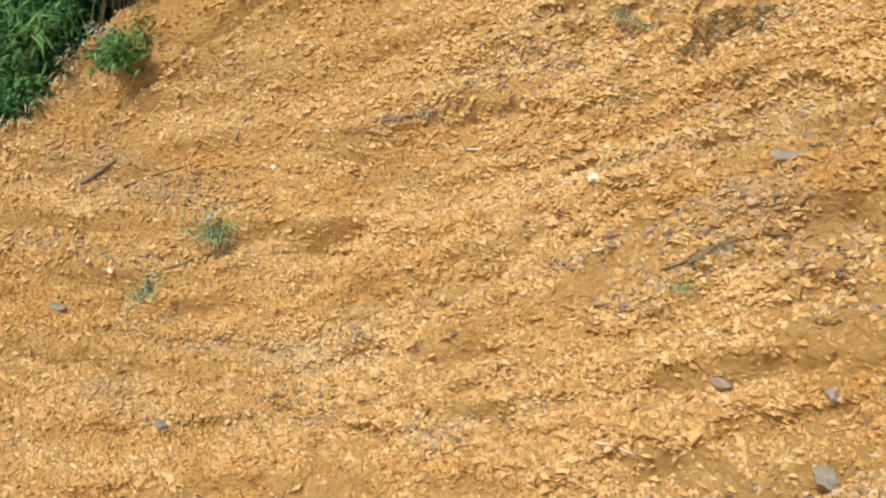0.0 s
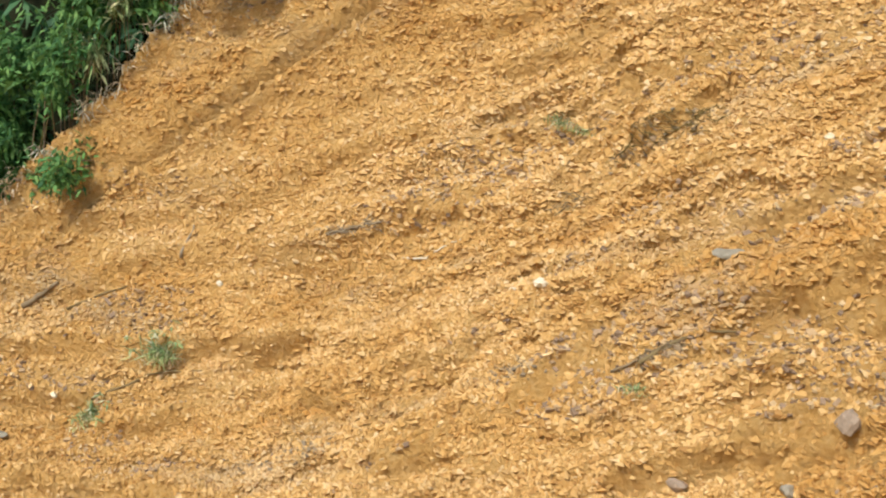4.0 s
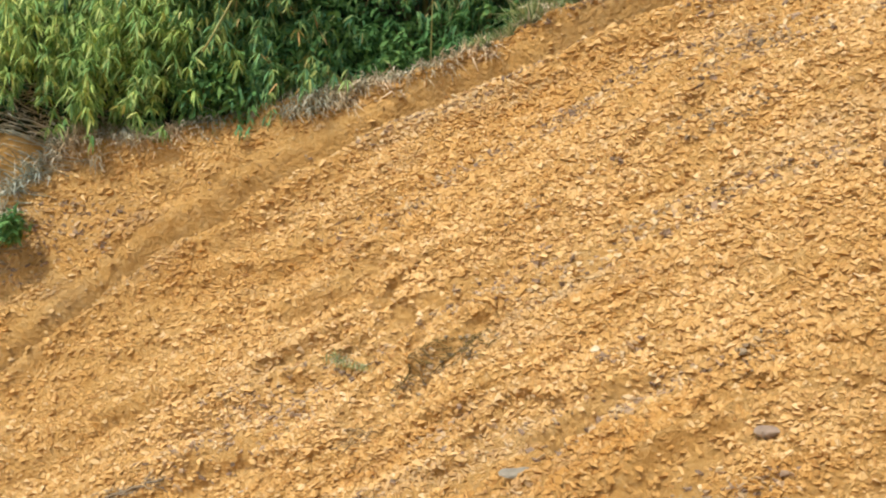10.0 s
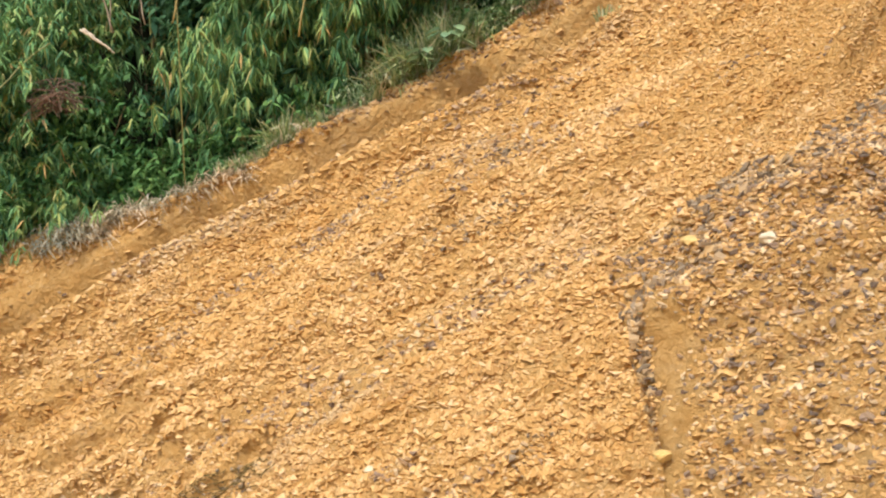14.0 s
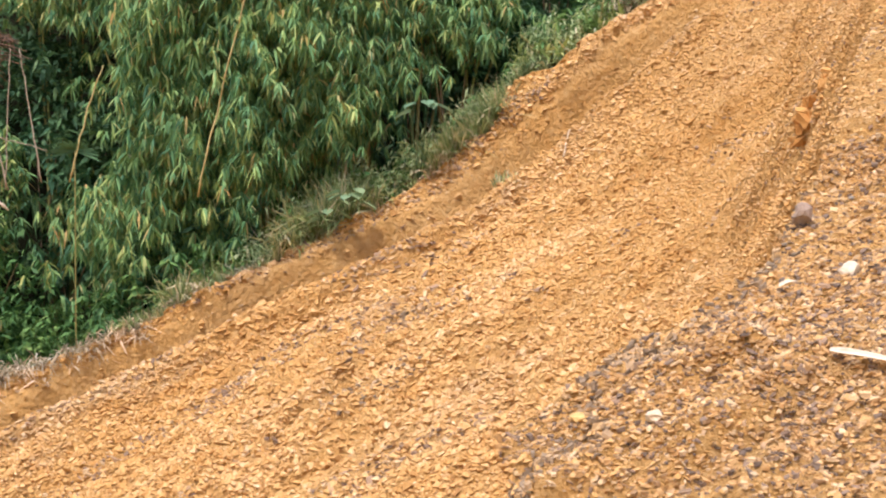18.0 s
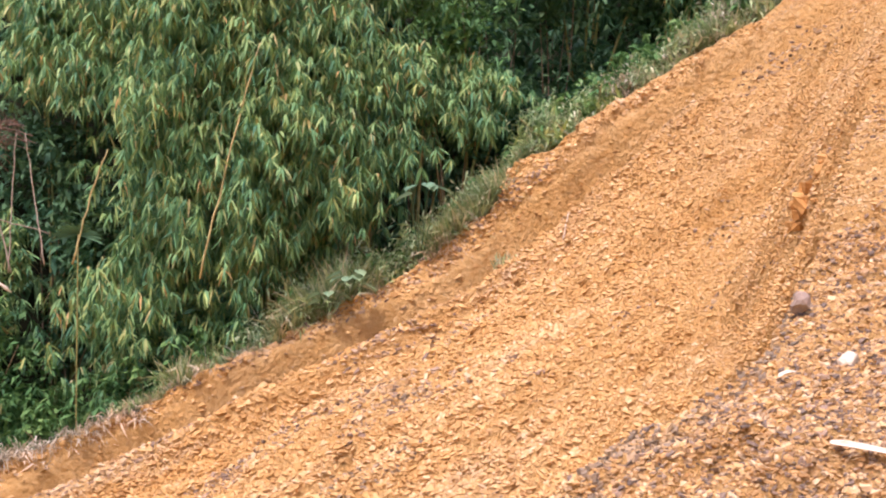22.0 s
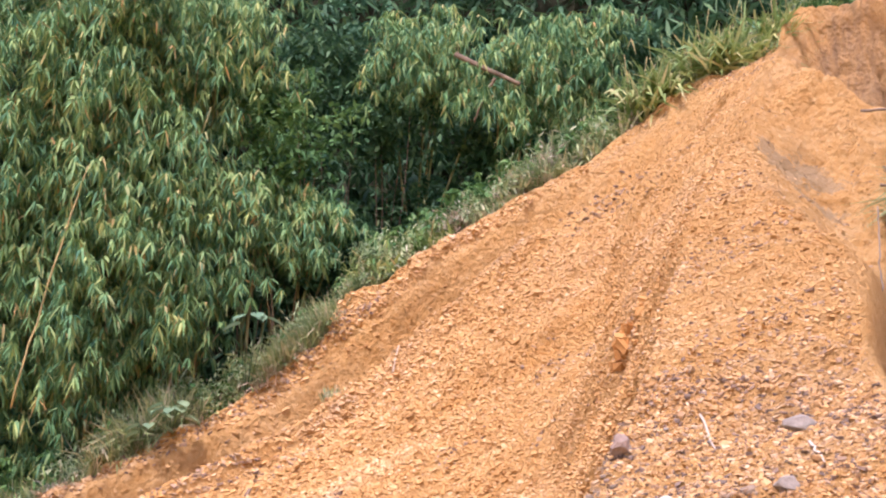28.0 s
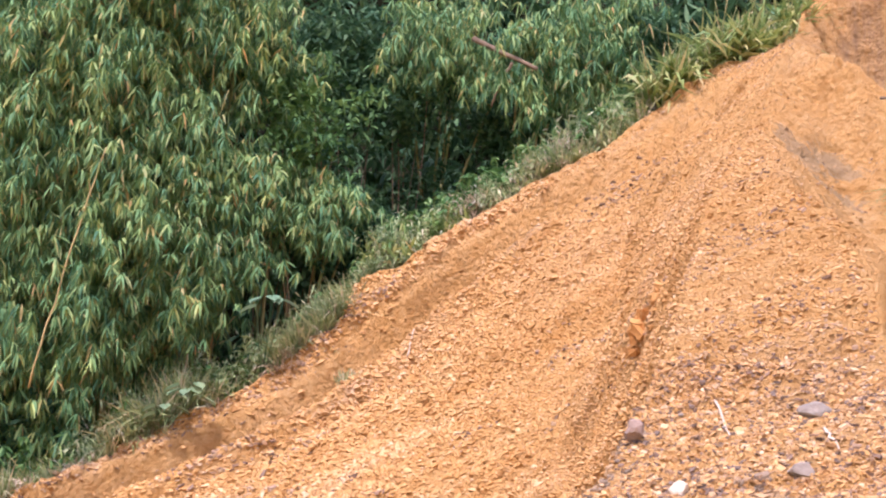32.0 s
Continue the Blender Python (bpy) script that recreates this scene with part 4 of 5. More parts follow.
def bamboo(centre, r, seed, culms=5, thick=1.0, hang=0.6, leaf=None):
    """A clump: arching culms, with long sprays of hanging leaf fans."""
    r_ = np.random.default_rng(seed)
    c = np.array(centre, float)
    root = np.array(footing(c[0], c[1] + 0.5))
    root[2] = min(root[2], c[2] - 0.6)
    thing = new("bamboo_clump")
    thing.location = tuple(root)
    for k_ in range(culms):
        foot = r_.normal(0, 0.15, 3) * [1, 1, 0]
        top = c - root + r_.normal(0, 0.45, 3) * r * [1, 0.6, 0.4]
        t_ = np.linspace(0, 1, 12)
        line = foot + (top - foot) * t_[:, None] + np.array([0, 0.35, 0.5]) * (np.sin(t_ * math.pi) * 0.5 * r)[:, None]
        part("culm", *tube(line, np.linspace(0.028, 0.009, 12), 6), CULM, thing, smooth=True)
    n_ = int(100 * r * r * thick) + 12
    a = r_.normal(0, 1, (n_, 3))
    a /= np.linalg.norm(a, axis=1, keepdims=True)
    p0 = c - root + a * (r_.uniform(0.15, 1, (n_, 1)) ** 0.5) * r * np.array([0.85, 0.7, 0.95]) + np.array([0, 0, 0.25 * r])
    way = r_.normal(0, 0.6, (n_, 3)) + TO_EYE * 0.5
    way[:, 2] = r_.uniform(-0.2, 0.35, n_)
    ln = r_.uniform(0.4, 0.95, n_) * (0.5 + 0.5 * r)
    u = np.linspace(0.1, 1, 8)
    path = p0[:, None] + way[:, None] * (ln[:, None] * u)[..., None] - np.array([0, 0, 1.0]) * (0.75 * ln[:, None] * u**2)[..., None]
    cen = path.reshape(-1, 3) + r_.normal(0, 0.06, (n_ * 8, 3))
    part("crown", *fans(cen, r_, 10, 0.165, 0.027, hang, long_blades), leaf or BAMBOO_LEAF, thing)
    return tagged(thing, "low bamboo clump with splayed yellow-green leaves" if leaf else "arching bamboo clump with drooping green and yellowing leaves", "bamboo", "bamboo behind the rim")


def shrub(centre, r, seed, material=None, leaf=(0.15, 0.06), name="shrub", label="leafy green shrub crowding the rim of the cut", thick=1.0):
    """Stems and a ragged crown of broad leaves in small clumps."""
    r_ = np.random.default_rng(seed)
    c = np.array(centre, float)
    root = highest(c, 0.3 * r)
    thing = new(name)
    thing.location = tuple(root)
    n_ = int(190 * r * r * thick) + 20
    a = r_.normal(0, 1, (n_, 3))
    a /= np.linalg.norm(a, axis=1, keepdims=True)
    lump = 0.75 + 0.45 * np.sin(a[:, :1] * 5 + seed) * np.cos(a[:, 2:] * 6 + seed)
    cen = c - root + a * (r_.uniform(0.1, 1, (n_, 1)) ** 0.45) * r * lump * np.array([1, 0.8, 1])
    for k_ in range(5):
        tip = cen[r_.integers(n_)]
        t_ = np.linspace(0, 1, 8)
        line = tip * t_[:, None] + np.array([0.1, 0.1, 0]) * np.sin(t_ * 3)[:, None] * r_.normal()
        part("stem", *tube(line, np.linspace(0.016, 0.005, 8), 6), DEADWOOD, thing, smooth=True)
    per = 9
    k_ = n_ * per
    base = np.repeat(cen, per, 0) + r_.normal(0, 0.07, (k_, 3))
    way = r_.normal(0, 0.8, (k_, 3)) + np.array([0, -0.3, -0.15])
    v_, f_ = leaf_blades(base, way, leaf[0] * r_.uniform(0.6, 1.3, k_), leaf[1] * r_.uniform(0.7, 1.3, k_), r_.uniform(0, 0.25, k_), r_.normal(0, 1, (k_, 3)))
    part("crown", v_, f_, material or SHRUB_LEAF, thing)
    return tagged(thing, label, "shrub" if name == "shrub" else "tree", name + "s behind the rim")


def tree(centre, r, seed):
    return shrub(centre, r, seed, SHADED_LEAF, (0.17, 0.065), "tree", "dark leafy tree in the shade behind the bamboo")


# the stand over the upper rim
bamboo((-1.43, 14.29, 17.03), 1.3, 1)
bamboo((-0.3, 14.3, 18.6), 0.8, 207)
bamboo((-1.1, 14.5, 18.7), 0.9, 208)
bamboo((-1.33, 14.33, 15.52), 1.2, 2)
bamboo((-1.16, 14.35, 13.92), 1.1, 3)
bamboo((-0.26, 14.61, 16.87), 1.2, 4)
bamboo((-0.04, 14.36, 15.18), 1.2, 5)
bamboo((-0.05, 14.8, 13.95), 0.85, 6)
bamboo((0.9, 14.85, 15.05), 0.85, 7)
bamboo((0.96, 15.01, 18.01), 1.1, 8)
bamboo((0.57, 14.66, 15.96), 1.0, 9)
bamboo((0.4, 14.8, 14.4), 0.65, 201)
bamboo((1.7, 15.0, 16.0), 0.6, 205)
bamboo((2.3, 14.7, 15.75), 0.5, 206)
shrub((2.13, 14.86, 16.93), 1.0, 10)
tree((2.59, 15.2, 15.88), 0.9, 11)
shrub((1.61, 15.27, 17.76), 0.9, 12)
tree((2.80, 16.16, 18.65), 1.3, 13)
tree((3.60, 15.79, 17.79), 1.1, 14)
tree((4.16, 15.94, 16.22), 0.9, 15)
tree((2.32, 15.30, 15.21), 0.8, 16)
tree((3.31, 15.51, 15.31), 0.7, 17)
bamboo((4.21, 15.49, 18.72), 0.9, 18)
bamboo((5.36, 14.72, 18.10), 0.8, 19)
bamboo((6.37, 14.82, 18.59), 0.9, 20)
tree((5.22, 15.66, 17.54), 0.9, 21)
tree((7.02, 14.85, 18.94), 0.9, 22)
tree((-1.35, 14.56, 12.71), 0.9, 23)
# over the middle of the rim
bamboo((-5.08, 14.42, 12.82), 1.1, 24, hang=0.3)
bamboo((-5.09, 14.46, 11.96), 0.9, 25, hang=0.3)
shrub((-3.83, 14.70, 11.95), 1.0, 26)
shrub((-3.17, 14.34, 11.25), 0.7, 27)
shrub((-4.37, 14.06, 11.23), 0.8, 28)
shrub((-5.06, 13.63, 10.95), 0.6, 29)
bamboo((-4.30, 15.23, 13.20), 1.0, 30, hang=0.3)
bamboo((-1.92, 14.97, 12.94), 0.9, 31)
bamboo((-1.25, 14.84, 12.72), 0.7, 32)
tree((-2.72, 15.86, 12.66), 0.9, 33)
tree((-2.6, 15.4, 13.9), 1.0, 34)
tree((-3.3, 15.8, 15.0), 1.2, 35)
bamboo((-2.9, 15.4, 16.6), 1.2, 36)
# over the low rim
bamboo((-7.56, 13.80, 11.38), 0.8, 37, hang=0.3, leaf=SUNLIT_LEAF)
bamboo((-6.51, 13.95, 11.07), 0.85, 38, hang=0.3, leaf=SUNLIT_LEAF)
bamboo((-5.41, 14.38, 11.23), 0.8, 39, hang=0.3, leaf=SUNLIT_LEAF)
bamboo((-4.31, 14.35, 11.16), 0.8, 40, hang=0.3)
bamboo((-6.31, 14.36, 12.16), 1.1, 41, hang=0.3, leaf=SUNLIT_LEAF)
shrub((-10.45, 11.24, 6.40), 0.9, 42, leaf=(0.26, 0.05))
shrub((-10.25, 11.89, 6.59), 0.8, 43, leaf=(0.26, 0.05))
shrub((-10.12, 10.81, 5.76), 0.5, 44)
shrub((-9.95, 11.38, 6.10), 0.5, 45)
shrub((-10.07, 11.96, 7.45), 0.8, 46)
shrub((-9.05, 12.9, 9.62), 0.5, 47)
shrub((-8.94, 12.42, 8.41), 0.42, 48)
shrub((-8.43, 12.47, 8.36), 0.33, 49)
shrub((-7.62, 12.23, 9.19), 0.3, 50, GRASS, (0.2, 0.03), label="grey-green bush of dry weeds at the rim")
shrub((-7.07, 12.39, 9.12), 0.17, 52, label="small dark green bush at the edge of the cut")
shrub((-8.75, 11.58, 6.56), 0.2, 53, label="small dark green bush at the edge of the cut")
shrub((-9.19, 11.34, 6.30), 0.3, 54, label="small dark green bush at the edge of the cut")
shrub((-9.29, 11.98, 8.77), 0.5, 60, leaf=(0.17, 0.05))
shrub((-8.92, 12.25, 8.92), 0.4, 61, leaf=(0.17, 0.05))
shrub((-9.08, 12.00, 8.24), 0.42, 62, leaf=(0.17, 0.05))
shrub((-8.77, 12.25, 8.45), 0.3, 63, GRASS, (0.2, 0.03), label="grey-green bush of dry weeds at the rim")
shrub((-9.25, 11.76, 7.76), 0.4, 64, leaf=(0.17, 0.05))
shrub((-8.98, 11.95, 7.80), 0.3, 65, GRASS, (0.2, 0.03), label="grey-green bush of dry weeds at the rim")
shrub((-9.26, 11.62, 7.36), 0.26, 66, leaf=(0.17, 0.05))
shrub((-8.72, 11.02, 6.58), 0.26, 67, leaf=(0.17, 0.05))
shrub((-8.35, 12.52, 8.89), 0.26, 70, GRASS, (0.2, 0.03), label="grey-green bush of dry weeds at the rim")
shrub((-8.18, 12.69, 9.31), 0.24, 71, GRASS, (0.2, 0.03), label="grey-green bush of dry weeds at the rim")
shrub((-8.59, 12.42, 9.15), 0.3, 72, leaf=(0.17, 0.05))
shrub((-8.74, 12.28, 8.87), 0.3, 73, leaf=(0.17, 0.05))
shrub((5.33, 12.75, 16.45), 0.5, 55, GRASS, (0.2, 0.04), label="pale green weedy bush on the rim")
shrub((4.70, 12.7, 15.93), 0.3, 56, GRASS, (0.2, 0.04), label="pale green weedy bush on the rim")


# ---------------------------------------------------------------- woods and undergrowth
def behind(k_, s0, s1, q0, q1, r_, lift):
    s = r_.uniform(s0, s1, k_)
    v = rim(s) + r_.uniform(q0, q1, k_)
    s, v = s[~open_soil(s, v)], v[~open_soil(s, v)]
    k_ = len(s)
    return place(s, v, ground_h(s, v, False)) + np.array([0, 0, 1.0]) * r_.uniform(0, 1, (k_, 1)) ** 1.5 * lift


r_ = np.random.default_rng(77)
v_, f_ = fans(behind(13000, -24, 6, 2.5, 21, r_, 2.2), r_, 6, 0.46, 0.11, 0.4)
# the dark leaf colour carries the shade of the deep woods
tagged(part("far_woods", v_, f_, SHADED_LEAF), "dense foliage on the hillside behind the bamboo, coloured dark for shade", "woods", kind="stuff")
v_, f_ = fans(behind(6500, -15.4, 1.0, 0.15, 3.2, r_, 0.75), r_, 6, 0.17, 0.05, 0.2)
tagged(part("undergrowth", v_, f_, SHRUB_LEAF), "low leafy undergrowth along the rim of the cut", "undergrowth", kind="stuff")


def blades(base, r_, per, length, width, lean, up=1.0):
    k_ = len(base) * per
    b = np.repeat(base, per, 0) + r_.normal(0, 0.05, (k_, 3)) * [1, 1, 0.2]
    way = r_.normal(0, 0.5, (k_, 3)) + lean
    way[:, 2] = np.abs(way[:, 2]) * 0.5 + up
    ln = length * r_.uniform(0.5, 1.3, k_)
    return leaf_blades(b, way, ln, width * r_.uniform(0.7, 1.3, k_), r_.uniform(0.1, 0.6, k_), r_.normal(0, 1, (k_, 3)))


def rim_line(k_, s0, s1, q0, q1):
    s = r_.uniform(s0, s1, k_)
    q = r_.uniform(q0, q1, k_)
    ok = r_.random(k_) < 0.12 + 0.88 * ramp(fbm(s * 1.9, q * 1.5, 3, 4), 0.4, 0.6)
    return on_face(s[ok], rim(s[ok]) + q[ok])


def tufts(k_, s0, s1, q0, q1, per, tall, width, lean, up=1.0):
    """Grass whose height and density change along the rim."""
    pt = rim_line(k_, s0, s1, q0, q1)
    along_s = (pt - ORG) @ ES
    high = tall * (0.35 + 1.1 * ramp(fbm(along_s * 1.7, along_s * 0.3, 3, 2), 0.35, 0.68))
    return blades(pt, r_, per, np.repeat(high, per), width, lean, up)


one = tufts(1700, -10.4, -6.8, 0.06, 0.7, 12, 0.58, 0.022, np.array([-0.2, -0.4, 0]))
two = tufts(800, -7.0, -2.2, 0.1, 0.8, 13, 0.52, 0.024, np.array([-0.2, -0.3, 0]))
thr = tufts(160, -4.2, -1.6, 0.2, 1.2, 12, 0.8, 0.03, np.array([-0.3, -0.2, 0]), 1.3)
tagged(part("rim_grass", *joined([one, two, thr]), GRASS), "grey-green grass and weeds fringing the rim", "grass", kind="stuff")
dry1 = blades(rim_line(1000, -14.6, -10.0, -0.4, 0.45), r_, 9, 0.3, 0.018, np.array([0.4, -0.6, -0.4]), 0.15)
dry2 = blades(rim_line(110, -10.0, -7.2, -0.15, 0.3), r_, 9, 0.28, 0.012, np.array([-0.2, -0.6, -0.2]), 0.4)
dry4 = blades(on_face(r_.uniform(-14.8, -13.9, 110), r_.uniform(0.3, 2.6, 110)), r_, 10, 0.34, 0.02, np.array([0.3, -0.6, -0.2]), 0.35)
dry3 = blades(rim_line(120, -14.8, -14.1, -1.0, 1.5), r_, 10, 0.35, 0.016, np.array([0.3, -0.5, 0]), 0.4)
tagged(part("dry_litter", *joined([dry1, dry2, dry3, dry4]), DRY), "bleached dry leaves and straw littered along the rim", "litter", kind="stuff")


# ---------------------------------------------------------------- weeds on the face
def weed(s, v, tall, seed, green=True, label="small green weed growing in the orange clay"):
    q_ = np.random.default_rng(seed)
    thing = new("weed")
    p = on_face(s, v, -0.02)
    thing.location = tuple(p)
    base = q_.normal(0, 0.06, (26, 3)) * [1, 1, 0.3]
    part("leaves", *blades(base, q_, 9 if green else 5, tall, 0.012 + 0.02 * tall, np.array([0, -0.3, 0])), GRASS, thing)
    if green:
        tagged(part("greenery", *fans(base * 1.8 + np.array([0, 0, tall * 0.55]) + q_.normal(0, 0.1, base.shape), q_, 7, 0.1, 0.025, 0.0), GRASS, thing), kind="stuff")
    tagged(part("straw", *blades(base[:12] * 1.6, q_, 6, tall * 0.8, 0.008, np.array([0.3, -0.4, 0]), 0.5), DRY, thing), kind="stuff")
    return tagged(thing, label, "weed", "weeds on the face")


weed(-11.93, -3.79, 0.42, 1)
weed(-12.06, -4.82, 0.2, 2)
weed(-9.51, 0.95, 0.17, 3, False, "grey-green tuft of dry grass on the clay")
weed(-9.31, 1.00, 0.14, 4, False, "grey-green tuft of dry grass on the clay")
weed(-6.52, -0.83, 0.12, 5, False, "faint greenish tuft by a bared root")
weed(-13.90, 0.51, 0.34, 7, True, "dark green weed at the edge of the cut")
weed(-6.60, 7.90, 0.22, 9, False, "dry tuft hanging over the scarp")


REED = mat("reed_blade", leaf_build([(0.0, (0.17, 0.27, 0.09)), (0.5, (0.32, 0.42, 0.14)), (0.85, (0.5, 0.52, 0.22)), (1.0, (0.66, 0.55, 0.34))], 0.5))


def reed(s, q, tall, seed):
    """A tall clump of arching reed blades with dry stems among them."""
    q_ = np.random.default_rng(seed)
    thing = new("reed_clump")
    thing.location = tuple(on_face(s, rim(s) + q, -0.03))
    base = q_.normal(0, 0.13, (34, 3)) * [1, 1, 0.2]
    k_ = 34 * 7
    way = q_.normal(0, 0.85, (k_, 3)) + np.array([-0.1, -0.25, 0])
    way[:, 2] = np.abs(way[:, 2]) * 0.8 + 0.55
    part("foliage", *long_blades(np.repeat(base, 7, 0) + np.array([0, 0, 1.0]) * q_.uniform(0, 0.35 * tall, (k_, 1)), way, tall * q_.uniform(0.4, 1.1, k_), 0.042 * q_.uniform(0.6, 1.2, k_), q_.uniform(0.1, 0.9, k_), q_.normal(0, 1, (k_, 3))), REED, thing)
    for j in range(4):
        top = np.array([q_.normal(0, 0.25), q_.normal(-0.1, 0.2), tall * q_.uniform(0.8, 1.15)])
        t_ = np.linspace(0, 1, 6)[:, None]
        part("dry_stem", *tube(base[j] * (1 - t_) + top * t_, 0.005, 5), CULM, thing, smooth=True)
    return tagged(thing, "tall yellow-green reed clump with dry stems on the rim", "reeds", "reeds on the rim")


for k_, (s_, q_) in enumerate([(-3.5, 0.35), (-3.2, 0.15), (-3.0, 0.6), (-2.75, 0.2), (-2.5, 0.5), (-2.45, 0.12), (-2.2, 0.35), (-2.0, 0.9), (-1.85, 0.3), (-2.3, 1.3), (-2.8, 1.4), (-1.6, 1.0)]):
    reed(s_, q_, 0.75 if k_ % 3 else 0.95, 300 + k_)
reed(-6.55, 0.3, 0.42, 320)
reed(-5.9, 0.35, 0.4, 321)
reed(-9.7, 0.35, 0.38, 322)

q_ = np.random.default_rng(61)
for k_ in range(26):
    s_ = -10.1 + 7.2 * (k_ + q_.uniform(0.1, 0.9)) / 26
    r0 = q_.uniform(0.13, 0.32)
    kind_ = q_.choice(4, p=[0.4, 0.3, 0.15, 0.15])
    m_, leaf_, lab_ = [(GRASS, (0.14, 0.02), "grey-green weedy bush on the rim"), (SHRUB_LEAF, (0.12, 0.045), "small leafy green bush on the rim"), (DRY, (0.13, 0.016), "dried-up straw-coloured bush on the rim"), (REED, (0.2, 0.026), "bright yellow-green grassy bush on the rim")][kind_]
    shrub(tuple(on_face(s_, rim(s_) + q_.uniform(0.1, 0.45)) + np.array([0, 0, r0 * 0.6])), r0, 400 + k_, m_, leaf_, label=lab_, thick=1.6)


WEED = mat("pale_weed_leaf", leaf_build([(0.0, (0.21, 0.33, 0.14)), (0.5, (0.39, 0.5, 0.24)), (0.85, (0.52, 0.56, 0.33)), (1.0, (0.64, 0.58, 0.41))], 0.55))
for k_ in range(14):
    s_ = -9.3 + 2.5 * (k_ + q_.uniform(0.0, 1.0)) / 14
    r0 = q_.uniform(0.26, 0.42)
    shrub(tuple(on_face(s_, rim(s_) + q_.uniform(0.25, 0.5)) + np.array([0, 0.0, r0 * 0.9])), r0, 560 + k_, WEED, (0.14, 0.026), label="pale grey-green weeds bushing up along the rim", thick=1.6)
for k_ in range(30):
    s_ = -9.6 + 7.0 * (k_ + q_.uniform(0.0, 1.0)) / 30
    r0 = q_.uniform(0.2, 0.42)
    pale = q_.random() < 0.7
    shrub(tuple(on_face(s_, rim(s_) + q_.uniform(0.2, 0.6)) + np.array([0, 0, r0 * 0.9])), r0, 500 + k_, WEED if pale else SHRUB_LEAF, (0.13, 0.024) if pale else (0.13, 0.05), label="pale grey-green weeds bushing up along the rim" if pale else "fresh green leafy weeds on the rim", thick=1.5)


def broad_plant(centre, size, count, seed, label):
    """A herb with a few wide pale leaves on stalks."""
    q_ = np.random.default_rng(seed)
    c = np.array(centre, float)
    root = highest(c, 0.2)
    thing = new("broad_leaf_plant")
    thing.location = tuple(root)
    o_ = c - root
    for k_ in range(count):
        az = q_.uniform(2.6, 6.8)
        tip = o_ + np.array([math.cos(az), math.sin(az), 0.3 * q_.normal()]) * size * 0.8
        t_ = np.linspace(0, 1, 6)
        part("stalk", *tube(tip * t_[:, None], 0.004, 5), SHADED_LEAF, thing, smooth=True)
        u = np.linspace(0, 1, 7)
        wd = size * 0.42 * np.sin(np.clip(u, 0.02, 0.98) * math.pi) ** 0.7
        way = np.array([math.cos(az), math.sin(az), -0.25])
        side = np.array([-math.sin(az), math.cos(az), 0.1])
        line = tip + way * (u * size)[:, None] - np.array([0, 0, 0.25 * size]) * (u**2)[:, None]
        v_ = np.stack([line - side * wd[:, None] + [0, 0, 0.03], line, line + side * wd[:, None] + [0, 0, 0.03]], 1).reshape(-1, 3)
        f_ = [(i * 3 + j, i * 3 + j + 1, i * 3 + j + 4, i * 3 + j + 3) for i in range(6) for j in range(2)]
        part("leaf", v_, f_, BIGLEAF, thing, smooth=True)
    return tagged(thing, label, "plant", "broad-leaved plants on the rim")


broad_plant((1.58, 13.55, 14.31), 0.2, 5, 1, "plant with wide pale silvery leaves among rim grass")
broad_plant((0.70, 13.35, 13.20), 0.17, 7, 2, "plant with wide fresh green leaves on the rim")
broad_plant((0.45, 13.4, 13.0), 0.15, 5, 3, "plant with wide fresh green leaves on the rim")


def rod(name, a, b, r0, r1, material, label, category, sag=0.0, parent=None):
    t_ = np.linspace(0, 1, 14)[:, None]
    line = np.array(a, float) * (1 - t_) + np.array(b, float) * t_ + np.array([0, 0, 1.0]) * np.sin(t_ * math.pi) * sag
    line = line + np.random.default_rng(len(label)).normal(0, 0.006, line.shape)
    ob = part(name, *tube(line, np.linspace(r0, r1, 14), 8), material, parent, smooth=True)
    return tagged(ob, label, category) if parent is None else ob


log = rod("dead_log", (4.30, 14.35, 18.40), (5.13, 13.97, 17.91), 0.04, 0.03, DEADWOOD, "bare brown dead branch caught in the trees", "branch")
rod("fork", (4.81, 14.10, 18.01), (4.57, 14.32, 17.40), 0.025, 0.014, DEADWOOD, "", "", 0.05, log)
rod("bamboo_culm", (-1.05, 13.10, 13.1), (-0.46, 13.05, 15.9), 0.012, 0.008, CULM, "yellow bare bamboo culm rising through the leaves", "bamboo", 0.1)
rod("bamboo_culm", (-4.92, 12.68, 11.31), (-3.93, 13.51, 13.03), 0.012, 0.007, CULM, "long pale bamboo culm arching over the shrubs", "bamboo", 0.25)
DEAD = "thin grey dead bamboo stem in the shade"
rod("bamboo_pole", (-3.10, 13.0, 13.1), (-3.56, 12.94, 14.7), 0.009, 0.006, GREYWOOD, DEAD, "stem", 0.02)
rod("bamboo_pole", (-3.13, 13.0, 13.1), (-3.15, 13.03, 14.7), 0.008, 0.006, GREYWOOD, DEAD, "stem", 0.02)
rod("bamboo_pole", (-2.76, 13.06, 13.2), (-3.06, 13.07, 14.7), 0.009, 0.006, GREYWOOD, DEAD, "stem", 0.03)
rod("bamboo_pole", (-2.42, 12.84, 13.2), (-2.10, 12.81, 14.5), 0.011, 0.007, CULM, "thin green bamboo stem bending over the shrubs", "stem", 0.12)
rod("bamboo_pole", (-3.45, 12.9, 13.7), (-2.7, 13.0, 13.55), 0.007, 0.006, GREYWOOD, DEAD, "stem", 0.02)
rod("bamboo_pole", (-3.40, 12.75, 13.1), (-3.10, 12.87, 12.9), 0.014, 0.012, SHEATH, "short bleached piece of split bamboo", "stem", 0.0)
rod("bamboo_pole", (-3.56, 13.55, 13.21), (-3.22, 13.63, 12.94), 0.014, 0.012, SHEATH, "short bleached piece of split bamboo", "stem", 0.0)


